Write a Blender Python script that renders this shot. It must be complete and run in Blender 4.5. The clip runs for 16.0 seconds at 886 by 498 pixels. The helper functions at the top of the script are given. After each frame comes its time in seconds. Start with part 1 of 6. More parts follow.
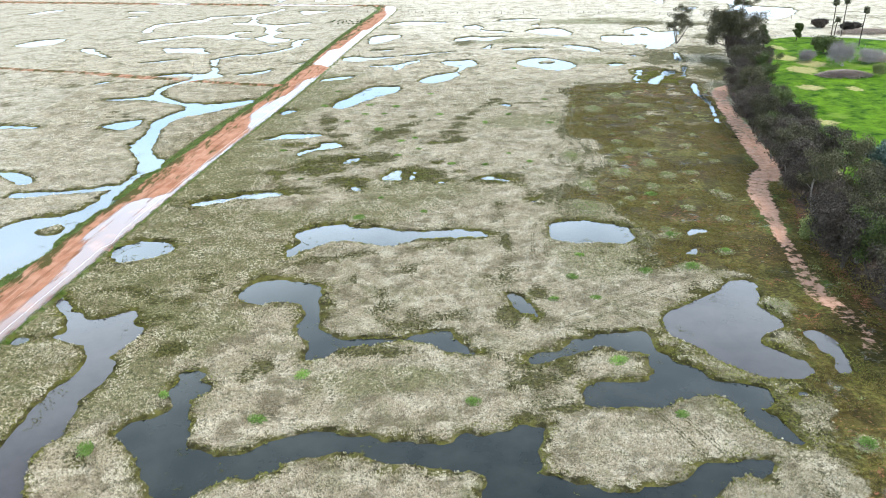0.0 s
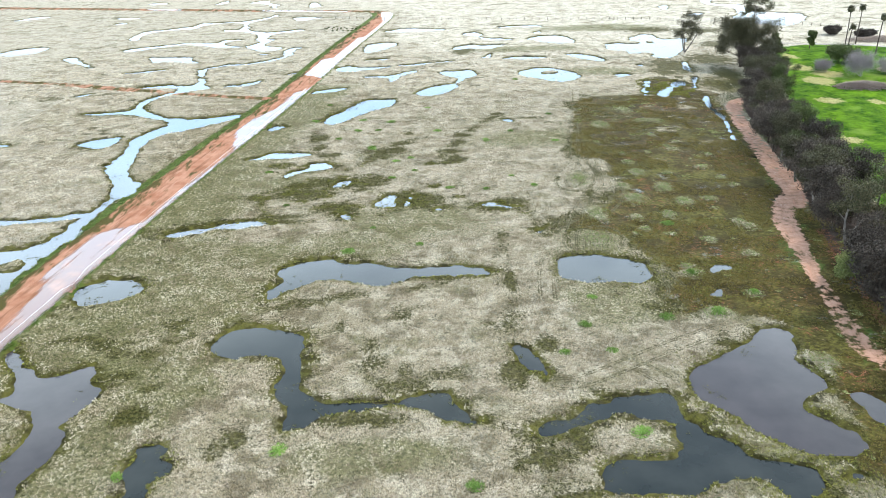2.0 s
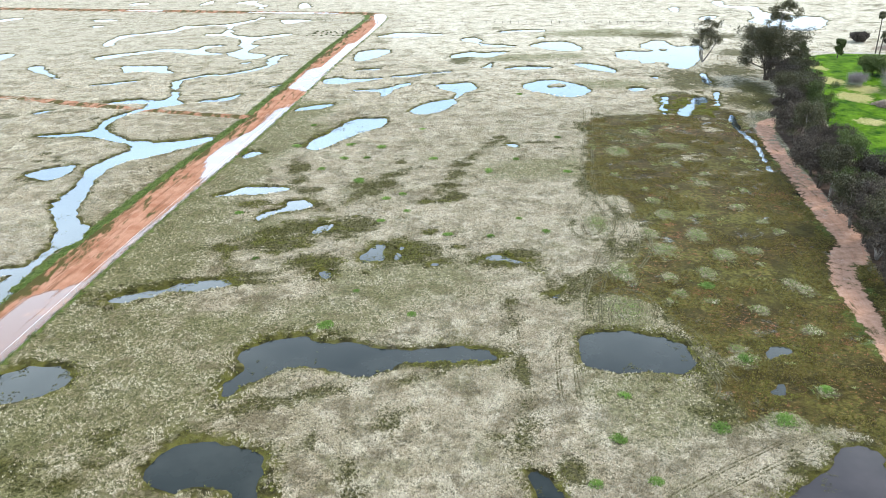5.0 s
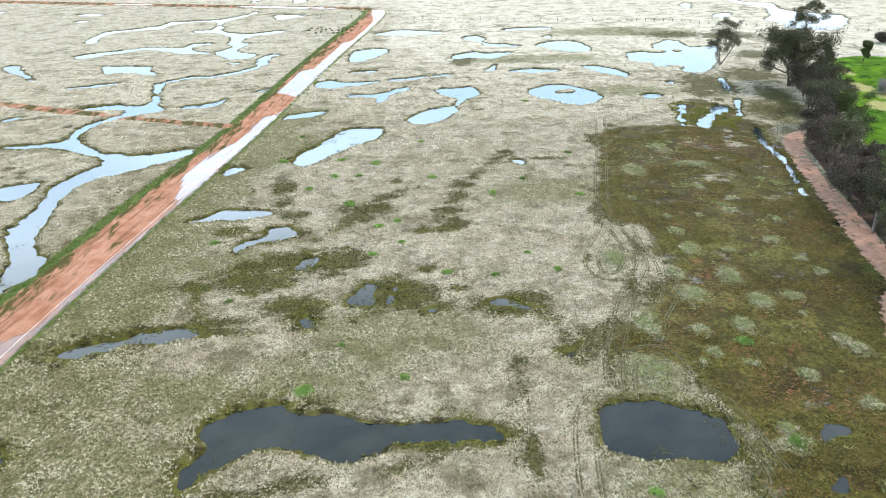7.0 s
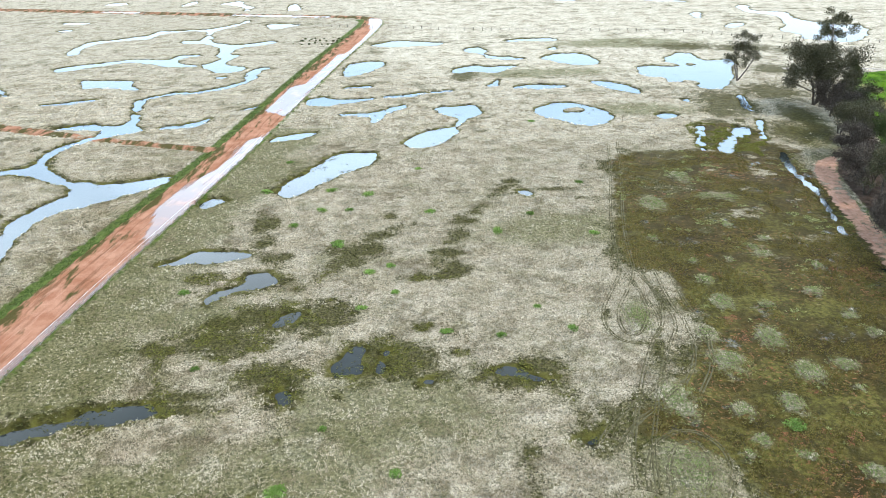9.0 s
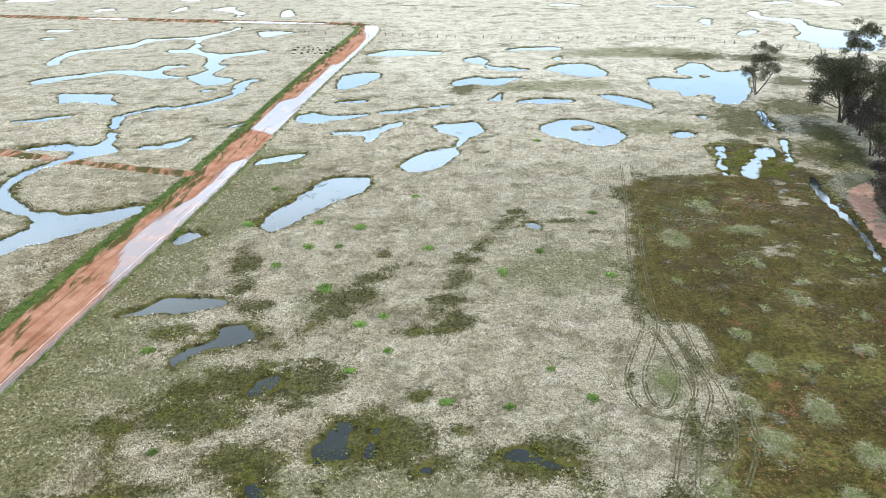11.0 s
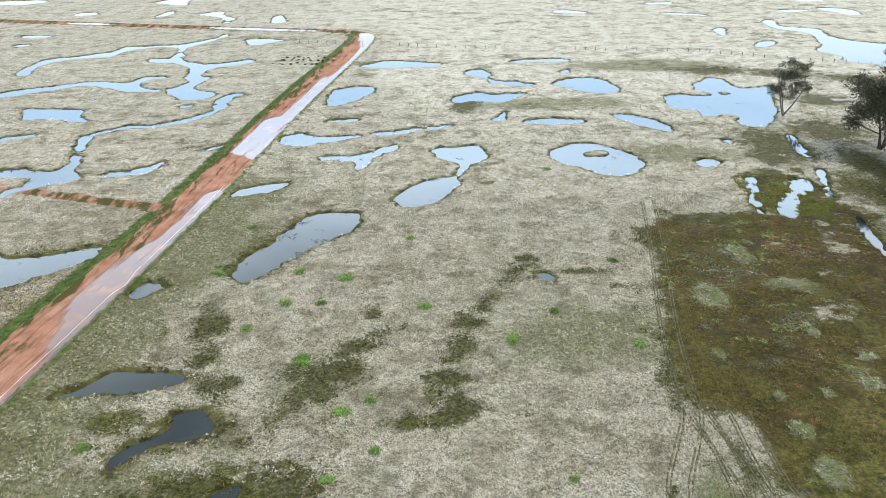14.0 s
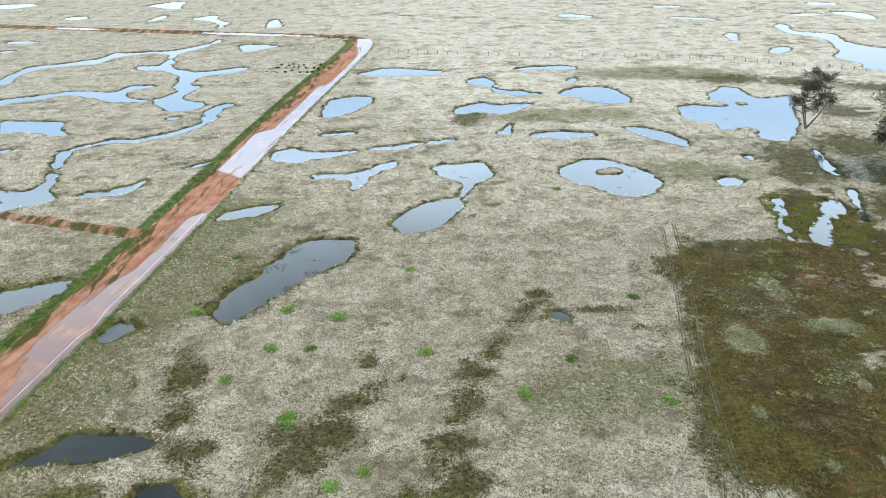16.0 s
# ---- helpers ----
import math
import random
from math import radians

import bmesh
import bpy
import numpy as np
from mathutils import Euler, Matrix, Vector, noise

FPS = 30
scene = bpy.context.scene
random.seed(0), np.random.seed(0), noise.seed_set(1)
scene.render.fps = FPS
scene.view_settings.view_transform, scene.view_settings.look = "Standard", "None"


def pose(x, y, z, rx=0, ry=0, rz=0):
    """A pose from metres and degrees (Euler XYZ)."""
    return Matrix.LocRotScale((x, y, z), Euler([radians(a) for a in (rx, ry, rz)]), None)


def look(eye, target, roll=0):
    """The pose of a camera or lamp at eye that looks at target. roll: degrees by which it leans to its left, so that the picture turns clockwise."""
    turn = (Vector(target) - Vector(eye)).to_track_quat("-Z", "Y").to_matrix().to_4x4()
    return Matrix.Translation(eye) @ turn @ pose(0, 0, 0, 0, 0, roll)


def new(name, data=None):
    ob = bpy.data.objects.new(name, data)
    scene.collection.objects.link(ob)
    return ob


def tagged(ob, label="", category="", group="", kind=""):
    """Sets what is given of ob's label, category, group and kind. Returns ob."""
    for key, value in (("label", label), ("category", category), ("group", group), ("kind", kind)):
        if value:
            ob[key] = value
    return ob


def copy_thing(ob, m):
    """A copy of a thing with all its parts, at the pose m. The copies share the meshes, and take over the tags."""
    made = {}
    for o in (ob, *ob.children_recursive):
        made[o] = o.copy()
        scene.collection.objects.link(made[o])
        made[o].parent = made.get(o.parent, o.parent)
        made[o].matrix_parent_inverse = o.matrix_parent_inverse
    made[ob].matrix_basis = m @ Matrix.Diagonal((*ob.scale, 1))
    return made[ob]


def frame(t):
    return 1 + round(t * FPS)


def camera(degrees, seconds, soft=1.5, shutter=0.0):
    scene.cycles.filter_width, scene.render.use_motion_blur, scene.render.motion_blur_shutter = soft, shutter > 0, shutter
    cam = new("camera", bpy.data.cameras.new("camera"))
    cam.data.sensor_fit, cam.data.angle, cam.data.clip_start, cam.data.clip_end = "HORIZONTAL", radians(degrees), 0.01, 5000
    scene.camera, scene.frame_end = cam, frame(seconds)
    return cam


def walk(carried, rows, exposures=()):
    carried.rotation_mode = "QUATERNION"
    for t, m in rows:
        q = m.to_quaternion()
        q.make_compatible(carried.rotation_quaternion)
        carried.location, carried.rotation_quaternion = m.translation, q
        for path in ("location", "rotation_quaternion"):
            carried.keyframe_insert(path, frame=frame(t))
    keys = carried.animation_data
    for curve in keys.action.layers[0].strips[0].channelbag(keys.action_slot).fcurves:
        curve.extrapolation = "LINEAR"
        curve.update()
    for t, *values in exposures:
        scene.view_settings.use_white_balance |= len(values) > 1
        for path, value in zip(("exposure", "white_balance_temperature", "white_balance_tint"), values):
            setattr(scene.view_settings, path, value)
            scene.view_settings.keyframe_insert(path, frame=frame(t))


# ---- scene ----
cam = camera(60.0, 16.0, 0.85)
ROWS = [
    (0.0, 0.000, -0.000, 45.000, -0.410, -24.824, 1.145),
    (0.5, 0.072, 2.734, 45.016, -0.443, -24.801, 1.164),
    (1.0, 0.147, 5.526, 45.033, -0.473, -24.774, 1.183),
    (1.5, 0.225, 8.431, 45.049, -0.499, -24.737, 1.203),
    (2.0, 0.308, 11.507, 45.066, -0.518, -24.688, 1.224),
    (2.5, 0.394, 14.785, 45.086, -0.530, -24.626, 1.243),
    (3.0, 0.457, 18.205, 45.129, -0.550, -24.578, 1.251),
    (3.5, 0.470, 21.677, 45.220, -0.593, -24.577, 1.233),
    (4.0, 0.402, 25.116, 45.383, -0.678, -24.652, 1.176),
    (6.5, 0.840, 42.739, 46.073, -0.646, -25.860, 0.998),
    (7.0, 0.923, 46.226, 46.162, -0.585, -25.893, 0.924),
    (7.5, 0.966, 49.669, 46.227, -0.553, -25.848, 0.852),
    (8.0, 1.041, 53.128, 46.231, -0.537, -25.786, 0.827),
    (8.5, 1.139, 56.588, 46.191, -0.534, -25.724, 0.839),
    (9.0, 1.232, 60.018, 46.143, -0.541, -25.670, 0.867),
    (11.5, 1.293, 75.898, 46.141, -0.634, -25.598, 0.804),
    (12.0, 1.294, 78.743, 46.117, -0.644, -25.593, 0.735),
    (12.5, 1.296, 81.497, 46.074, -0.650, -25.585, 0.659),
    (13.0, 1.294, 84.185, 46.013, -0.653, -25.575, 0.587),
    (13.5, 1.280, 86.831, 45.940, -0.654, -25.562, 0.531),
    (14.0, 1.250, 89.458, 45.856, -0.654, -25.548, 0.498),
    (14.5, 1.204, 92.072, 45.763, -0.653, -25.532, 0.487),
    (15.0, 1.147, 94.677, 45.665, -0.652, -25.515, 0.491),
    (15.5, 1.083, 97.275, 45.562, -0.651, -25.497, 0.506),
    (16.0, 1.015, 99.870, 45.457, -0.650, -25.479, 0.526),
]
EXPOSURE = ((0.0, 1.23), (4.0, 1.18), (7.0, 1.15), (11.5, 0.96), (16.0, 0.76))
walk(cam, [(t, pose(x, y, z, 90 + pitch, roll, yaw)) for t, x, y, z, yaw, pitch, roll in ROWS], EXPOSURE)

# ---- sky and sun: bright broken overcast, sun veiled, to the east ----
world = bpy.data.worlds.new("world")
scene.world = world
world.use_nodes = True
wt = world.node_tree
wt.nodes.clear()
w_out = wt.nodes.new("ShaderNodeOutputWorld")
w_bg = wt.nodes.new("ShaderNodeBackground")
w_sky = wt.nodes.new("ShaderNodeTexSky")
w_sky.sky_type = "NISHITA"
w_sky.sun_disc = False
w_sky.sun_elevation = radians(50)
w_sky.sun_rotation = radians(75)
w_sky.air_density, w_sky.dust_density = 1.0, 1.5
w_co = wt.nodes.new("ShaderNodeTexCoord")
w_map = wt.nodes.new("ShaderNodeMapping")
w_map.inputs["Scale"].default_value = (1.0, 1.0, 2.6)
w_noise = wt.nodes.new("ShaderNodeTexNoise")
w_noise.inputs["Scale"].default_value = 1.7
w_noise.inputs["Detail"].default_value = 6.0
w_ramp = wt.nodes.new("ShaderNodeValToRGB")
w_ramp.color_ramp.elements[0].position, w_ramp.color_ramp.elements[0].color = 0.42, (0.50, 0.50, 0.50, 1)
w_ramp.color_ramp.elements[1].position, w_ramp.color_ramp.elements[1].color = 0.56, (0.97, 0.97, 0.97, 1)
w_mix = wt.nodes.new("ShaderNodeMixRGB")
wt.links.new(w_co.outputs["Generated"], w_map.inputs["Vector"])
wt.links.new(w_map.outputs["Vector"], w_noise.inputs["Vector"])
wt.links.new(w_noise.outputs["Fac"], w_ramp.inputs["Fac"])
wt.links.new(w_ramp.outputs["Color"], w_mix.inputs["Fac"])
w_sep = wt.nodes.new("ShaderNodeSeparateXYZ")
w_cloud = wt.nodes.new("ShaderNodeValToRGB")
ce = w_cloud.color_ramp.elements
for place in (0.15, 0.25, 0.33, 0.38, 0.47, 0.57):
    ce.new(place)
TONES = ((0.0, (0.60, 0.66, 0.71)), (0.15, (0.48, 0.58, 0.68)), (0.25, (0.46, 0.68, 0.94)), (0.33, (0.96, 1.26, 1.56)), (0.38, (0.98, 1.22, 1.46)), (0.47, (0.76, 0.90, 1.00)), (0.57, (0.45, 0.53, 0.58)), (0.69, (0.18, 0.215, 0.255)))
for e, (place, tone) in zip(ce, TONES):
    e.position, e.color = place, (*tone, 1)
w_gain = wt.nodes.new("ShaderNodeVectorMath")
w_gain.operation = "SCALE"
w_gain.inputs["Scale"].default_value = 19.0
wt.links.new(w_co.outputs["Generated"], w_sep.inputs[0])
wt.links.new(w_sep.outputs["Z"], w_cloud.inputs["Fac"])
wt.links.new(w_cloud.outputs["Color"], w_gain.inputs[0])
wt.links.new(w_gain.outputs["Vector"], w_mix.inputs[2])
wt.links.new(w_sky.outputs["Color"], w_mix.inputs[1])
wt.links.new(w_mix.outputs["Color"], w_bg.inputs["Color"])
w_bg.inputs["Strength"].default_value = 0.13
wt.links.new(w_bg.outputs["Background"], w_out.inputs["Surface"])

sun = new("sun", bpy.data.lights.new("sun", "SUN"))
sun.data.energy, sun.data.angle, sun.data.color = 2.0, radians(10), (1.0, 0.93, 0.82)
sun.matrix_basis = look((60, 16, 74), (0, 0, 0))


# ---- materials ----
class Net:
    """Small helper round a material's node tree."""

    def __init__(self, name, rough=0.9):
        self.mat = bpy.data.materials.new(name)
        self.mat.use_nodes = True
        self.t = self.mat.node_tree
        self.bsdf = self.t.nodes["Principled BSDF"]
        self.bsdf.inputs["Roughness"].default_value = rough
        self.bsdf.inputs["Specular IOR Level"].default_value = 0.12
        self.geo = self.t.nodes.new("ShaderNodeNewGeometry")

    def put(self, kind, **values):
        n = self.t.nodes.new(kind)
        for k, v in values.items():
            self.set(n.inputs[k.replace("_", " ")], v)
        return n

    def set(self, socket, v):
        if isinstance(v, bpy.types.NodeSocket):
            self.t.links.new(v, socket)
        else:
            socket.default_value = v

    def noise(self, scale, detail=4.0, rough=0.55, distort=0.0, stretch=None):
        vec = self.geo.outputs["Position"]
        if stretch:
            vec = self.put("ShaderNodeMapping", Vector=vec, Scale=stretch).outputs["Vector"]
        return self.put("ShaderNodeTexNoise", Vector=vec, Scale=scale, Detail=detail, Roughness=rough, Distortion=distort).outputs["Fac"]

    def ramp(self, fac, lo, hi):
        n = self.put("ShaderNodeMapRange", Value=fac)
        n.inputs["From Min"].default_value, n.inputs["From Max"].default_value = lo, hi
        return n.outputs["Result"]

    def calc(self, op, a, b):
        n = self.t.nodes.new("ShaderNodeMath")
        n.operation = op
        self.set(n.inputs[0], a), self.set(n.inputs[1], b)
        return n.outputs["Value"]

    def mix(self, fac, a, b):
        n = self.t.nodes.new("ShaderNodeMixRGB")
        for s, v in zip(n.inputs, (fac, a, b)):
            self.set(s, (*v, 1) if isinstance(v, tuple) else v)
        return n.outputs["Color"]

    def attr(self, name):
        n = self.t.nodes.new("ShaderNodeAttribute")
        n.attribute_name = name
        c = self.put("ShaderNodeSeparateColor", Color=n.outputs["Color"])
        return (*c.outputs, n.outputs["Alpha"])

    def bump(self, height, strength, distance):
        n = self.put("ShaderNodeBump", Height=height, Strength=strength, Distance=distance)
        self.set(self.bsdf.inputs["Normal"], n.outputs["Normal"])

    def finish(self, color, rough=None):
        self.set(self.bsdf.inputs["Base Color"], color)
        if rough is not None:
            self.set(self.bsdf.inputs["Roughness"], rough)
        return self.mat


def drift(n, tone, dull, greenish, cream):
    """How the marsh grass changes over metres: damp olive-brown, greenish and bleached patches."""
    tone = n.mix(n.calc("MULTIPLY", n.ramp(n.noise(0.045, 5.0, 0.68, 0.3), 0.50, 0.62), 0.32), tone, greenish)
    tone = n.mix(n.calc("MULTIPLY", n.ramp(n.noise(0.21, 6.0, 0.66), 0.49, 0.575), 0.74), tone, dull)
    tone = n.mix(n.calc("MULTIPLY", n.ramp(n.noise(0.16, 5.0, 0.66, 0.3), 0.53, 0.66), 0.6), tone, greenish)
    return n.mix(n.calc("MULTIPLY", n.ramp(n.noise(0.30, 5.0, 0.64, 0.4), 0.505, 0.60), 0.75), tone, cream)


def ground_material():
    n = Net("marsh_ground")
    wet, dirt, lawn, puddle = n.attr("soil")
    rim, blot, pale, verge = n.attr("cover")
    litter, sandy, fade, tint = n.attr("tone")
    speck = n.noise(6.0, 3.0, 0.75)
    fine = n.noise(2.6, 5.0, 0.65)
    clump = n.noise(0.8, 5.0, 0.6, 0.6)
    patch = n.noise(0.13, 4.0, 0.55)
    # dry matted grass: straw heads over olive and grey-brown litter
    straw = n.mix(n.ramp(patch, 0.35, 0.65), (0.255, 0.218, 0.140), (0.368, 0.316, 0.232))
    straw = n.mix(n.calc("MULTIPLY", n.ramp(n.noise(0.31, 3.0), 0.55, 0.72), 0.7), straw, (0.345, 0.262, 0.212))
    # litter tone, kept very dark to stand for shade between the tufts
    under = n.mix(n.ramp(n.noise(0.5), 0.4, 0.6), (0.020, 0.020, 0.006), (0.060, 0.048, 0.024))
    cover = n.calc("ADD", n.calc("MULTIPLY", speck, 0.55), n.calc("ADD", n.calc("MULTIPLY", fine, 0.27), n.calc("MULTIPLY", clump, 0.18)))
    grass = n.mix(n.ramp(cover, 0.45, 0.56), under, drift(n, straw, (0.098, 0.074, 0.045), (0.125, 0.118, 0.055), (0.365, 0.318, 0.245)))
    green = n.mix(n.ramp(fine, 0.38, 0.62), (0.030, 0.036, 0.010), (0.128, 0.124, 0.052))
    # pale grass tone that also carries the painted haze of the distance
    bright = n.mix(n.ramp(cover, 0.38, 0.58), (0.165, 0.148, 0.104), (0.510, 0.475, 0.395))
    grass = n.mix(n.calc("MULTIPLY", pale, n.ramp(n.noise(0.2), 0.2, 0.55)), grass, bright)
    grass = n.mix(n.calc("MULTIPLY", n.ramp(n.calc("ADD", tint, n.calc("MULTIPLY", n.calc("SUBTRACT", n.noise(0.28, 5.0, 0.65), 0.5), 1.7)), 0.3, 0.9), 0.7), grass, green)
    # random darker olive and brown patches, a metre or so across
    mottle = n.ramp(n.noise(0.75, 5.0, 0.72, 0.6), 0.53, 0.63)
    grass = n.mix(n.calc("MULTIPLY", mottle, 0.55), grass, n.mix(n.ramp(n.noise(0.11, 4.0), 0.42, 0.58), (0.085, 0.080, 0.034), (0.115, 0.092, 0.060)))
    # tufts' shade put into the ground colour where the near grass stands
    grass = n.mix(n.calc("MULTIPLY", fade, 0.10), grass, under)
    olive = n.mix(n.ramp(fine, 0.4, 0.62), (0.013, 0.014, 0.003), (0.066, 0.060, 0.015))
    edge = n.calc("MULTIPLY", n.calc("SUBTRACT", n.noise(0.9, 6.0, 0.65), 0.5), 2.2)
    mask = lambda v, lo, hi: n.ramp(n.calc("ADD", v, n.calc("MULTIPLY", edge, n.ramp(v, 0.0, 0.25))), lo, hi)
    grass = n.mix(n.calc("MULTIPLY", n.ramp(n.calc("ADD", n.calc("MULTIPLY", blot, 1.25), n.calc("MULTIPLY", n.calc("SUBTRACT", cover, 0.5), n.calc("MULTIPLY", n.ramp(blot, 0.0, 0.2), -3.0))), 0.12, 1.0), 0.86), grass, olive)
    bank = n.mix(n.ramp(n.noise(0.6), 0.4, 0.6), (0.013, 0.012, 0.003), (0.072, 0.068, 0.016))
    grass = n.mix(n.calc("MULTIPLY", mask(rim, 0.36, 0.78), 0.92), grass, bank)
    # flooded flat: brown weed, rusty leaves, thin water
    weed = n.mix(n.ramp(n.noise(0.9, 6.0, 0.70), 0.38, 0.62), (0.015, 0.0115, 0.0022), (0.060, 0.043, 0.0095))
    # the southern part is overgrown with olive weed, the northern stays bare and brown
    north = n.put("ShaderNodeSeparateXYZ", Vector=n.geo.outputs["Position"]).outputs["Y"]
    weed = n.mix(n.calc("MULTIPLY", n.ramp(n.noise(0.09, 4.0), 0.38, 0.56), n.calc("SUBTRACT", 0.85, n.calc("MULTIPLY", n.ramp(north, 140.0, 178.0), 0.55))), weed, n.mix(n.ramp(n.noise(1.7, 5.0, 0.7), 0.4, 0.6), (0.032, 0.031, 0.006), (0.108, 0.099, 0.024)))
    weed = n.mix(n.calc("MULTIPLY", n.ramp(n.noise(0.33, 6.0, 0.72, 0.5), 0.47, 0.56), 0.62), weed, (0.017, 0.0135, 0.003))
    weed = n.mix(n.calc("MULTIPLY", n.ramp(n.noise(1.6, 6.0, 0.7), 0.57, 0.66), n.ramp(n.noise(0.21, 4.0), 0.47, 0.66)), weed, (0.16, 0.135, 0.062))
    weed = n.mix(n.calc("MULTIPLY", n.ramp(n.noise(2.3, 5.0, 0.7), 0.56, 0.62), n.ramp(n.noise(0.10, 4.0, 0.6), 0.44, 0.56)), weed, (0.16, 0.080, 0.038))
    wetmask = mask(wet, 0.15, 0.72)
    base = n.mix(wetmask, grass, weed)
    # bare leaf litter under the trees
    base = n.mix(mask(litter, 0.3, 0.65), base, n.mix(n.ramp(n.noise(0.8, 5.0), 0.35, 0.65), (0.024, 0.017, 0.013), (0.068, 0.048, 0.037)))
    # mown green with worn yellow patches
    turf = n.mix(n.ramp(n.noise(0.2, 9.0, 0.75), 0.38, 0.62), (0.009, 0.038, 0.0012), (0.082, 0.160, 0.006))
    turf = n.mix(n.ramp(n.noise(0.06, 4.0), 0.58, 0.68), turf, (0.11, 0.165, 0.025))
    turf = n.mix(mask(sandy, 0.3, 0.65), turf, n.mix(n.ramp(fine, 0.4, 0.6), (0.17, 0.17, 0.06), (0.29, 0.26, 0.12)))
    base = n.mix(mask(lawn, 0.35, 0.6), base, turf)
    base = n.mix(n.calc("MULTIPLY", mask(verge, 0.22, 0.6), 0.95), base, n.mix(n.ramp(clump, 0.4, 0.6), (0.026, 0.050, 0.007), (0.078, 0.108, 0.024)))
    # red earth tracks, streaked along by wheels, thin water lying on them
    earth = n.mix(n.ramp(n.noise(0.35, 5.0, 0.6), 0.35, 0.65), (0.225, 0.100, 0.058), (0.32, 0.168, 0.112))
    earth = n.mix(sandy, earth, n.mix(n.ramp(n.noise(0.9, 5.0, 0.65), 0.35, 0.65), (0.25, 0.142, 0.096), (0.39, 0.240, 0.178)))
    along = n.put("ShaderNodeSeparateXYZ", Vector=n.geo.outputs["Position"]).outputs["Y"]
    run = n.put("ShaderNodeCombineXYZ", X=n.attr("lane")[0], Y=n.calc("MULTIPLY", along, 0.06))

    def streaks(scale, detail):
        return n.put("ShaderNodeTexNoise", Vector=run.outputs["Vector"], Scale=scale, Detail=detail, Roughness=0.65).outputs["Fac"]

    streak = streaks(1.3, 4.0)
    earth = n.mix(n.calc("MULTIPLY", n.ramp(streak, 0.50, 0.64), n.calc("SUBTRACT", 0.9, n.calc("MULTIPLY", sandy, 0.7))), earth, (0.105, 0.048, 0.022))
    earth = n.mix(n.ramp(streaks(2.6, 3.0), 0.57, 0.66), earth, (0.34, 0.185, 0.13))
    shoulder = n.calc("MULTIPLY", n.ramp(n.attr("lane")[0], 0.5, -3.2), 0.15)
    earth = n.mix(n.ramp(n.calc("ADD", n.noise(0.20, 6.0, 0.68, 0.0, (2.4, 0.6, 1.0)), shoulder), 0.60, 0.68), earth, (0.055, 0.047, 0.015))
    ripple = n.calc("SUBTRACT", streaks(0.9, 5.0), 0.5)
    pool = n.ramp(n.calc("ADD", puddle, n.calc("MULTIPLY", ripple, 2.6)), 0.42, 0.72)
    pool = n.calc("MULTIPLY", pool, n.ramp(puddle, 0.05, 0.3))
    earth = n.mix(n.calc("MULTIPLY", pool, n.ramp(n.noise(0.25, 3.0), 0.2, 0.5)), earth, (0.15, 0.092, 0.080))
    dirtmask = mask(dirt, 0.38, 0.6)
    base = n.mix(dirtmask, base, earth)
    rough = n.calc("SUBTRACT", 0.95, n.calc("MULTIPLY", n.calc("MULTIPLY", dirtmask, pool), 0.87))
    thin = n.calc("MULTIPLY", wetmask, n.ramp(n.noise(0.20, 7.0, 0.72), 0.585, 0.645))
    rough = n.calc("SUBTRACT", rough, n.calc("ADD", n.calc("MULTIPLY", thin, 0.65), n.calc("MULTIPLY", wetmask, 0.16)))
    n.set(n.bsdf.inputs["IOR"], 1.36)
    shine = n.calc("MAXIMUM", n.calc("MULTIPLY", dirtmask, pool), n.calc("MAXIMUM", thin, n.calc("MULTIPLY", wetmask, 0.12)))
    n.set(n.bsdf.inputs["Specular IOR Level"], n.calc("ADD", 0.06, n.calc("MULTIPLY", shine, n.calc("SUBTRACT", 0.44, n.calc("MULTIPLY", dirtmask, 0.24)))))
    flat = n.calc("SUBTRACT", 1.0, n.calc("MAXIMUM", n.calc("MULTIPLY", dirtmask, pool), n.calc("MULTIPLY", thin, 0.85)))
    n.bump(n.calc("MULTIPLY", n.calc("ADD", fine, n.calc("ADD", clump, speck)), flat), 1.0, 0.10)
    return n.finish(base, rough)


def water_material(name, deep, cloudy):
    n = Net(name, 0.06)
    n.set(n.bsdf.inputs["IOR"], 1.33)
    n.set(n.bsdf.inputs["Specular IOR Level"], 0.5)
    murk = n.mix(n.ramp(n.noise(0.2), 0.35, 0.65), deep, cloudy)
    n.bump(n.noise(2.5, 2.0), 0.06, 0.02)
    return n.finish(murk)


def random_material(name, colors, rough=0.85, per="island", spread=0.6):
    n = Net(name, rough)
    if per == "island":
        r = n.geo.outputs["Random Per Island"]
    else:
        r = n.t.nodes.new("ShaderNodeObjectInfo").outputs["Random"]
    ramp = n.t.nodes.new("ShaderNodeValToRGB")
    e = ramp.color_ramp.elements
    while len(e) < len(colors):
        e.new(0.5)
    for i, c in enumerate(colors):
        e[i].position, e[i].color = i / (len(colors) - 1), (*c, 1)
    n.set(ramp.inputs["Fac"], r)
    tone = n.mix(n.calc("MULTIPLY", n.ramp(n.noise(0.6), 0.4, 0.7), 0.35), ramp.outputs["Color"], tuple(0.45 * c for c in colors[0]))
    own = n.put("ShaderNodeVectorMath")
    own.operation = "SCALE"
    n.set(own.inputs[0], tone)
    n.set(own.inputs["Scale"], n.calc("ADD", 0.7, n.calc("MULTIPLY", n.t.nodes.new("ShaderNodeObjectInfo").outputs["Random"], spread)))
    return n.finish(own.outputs["Vector"])


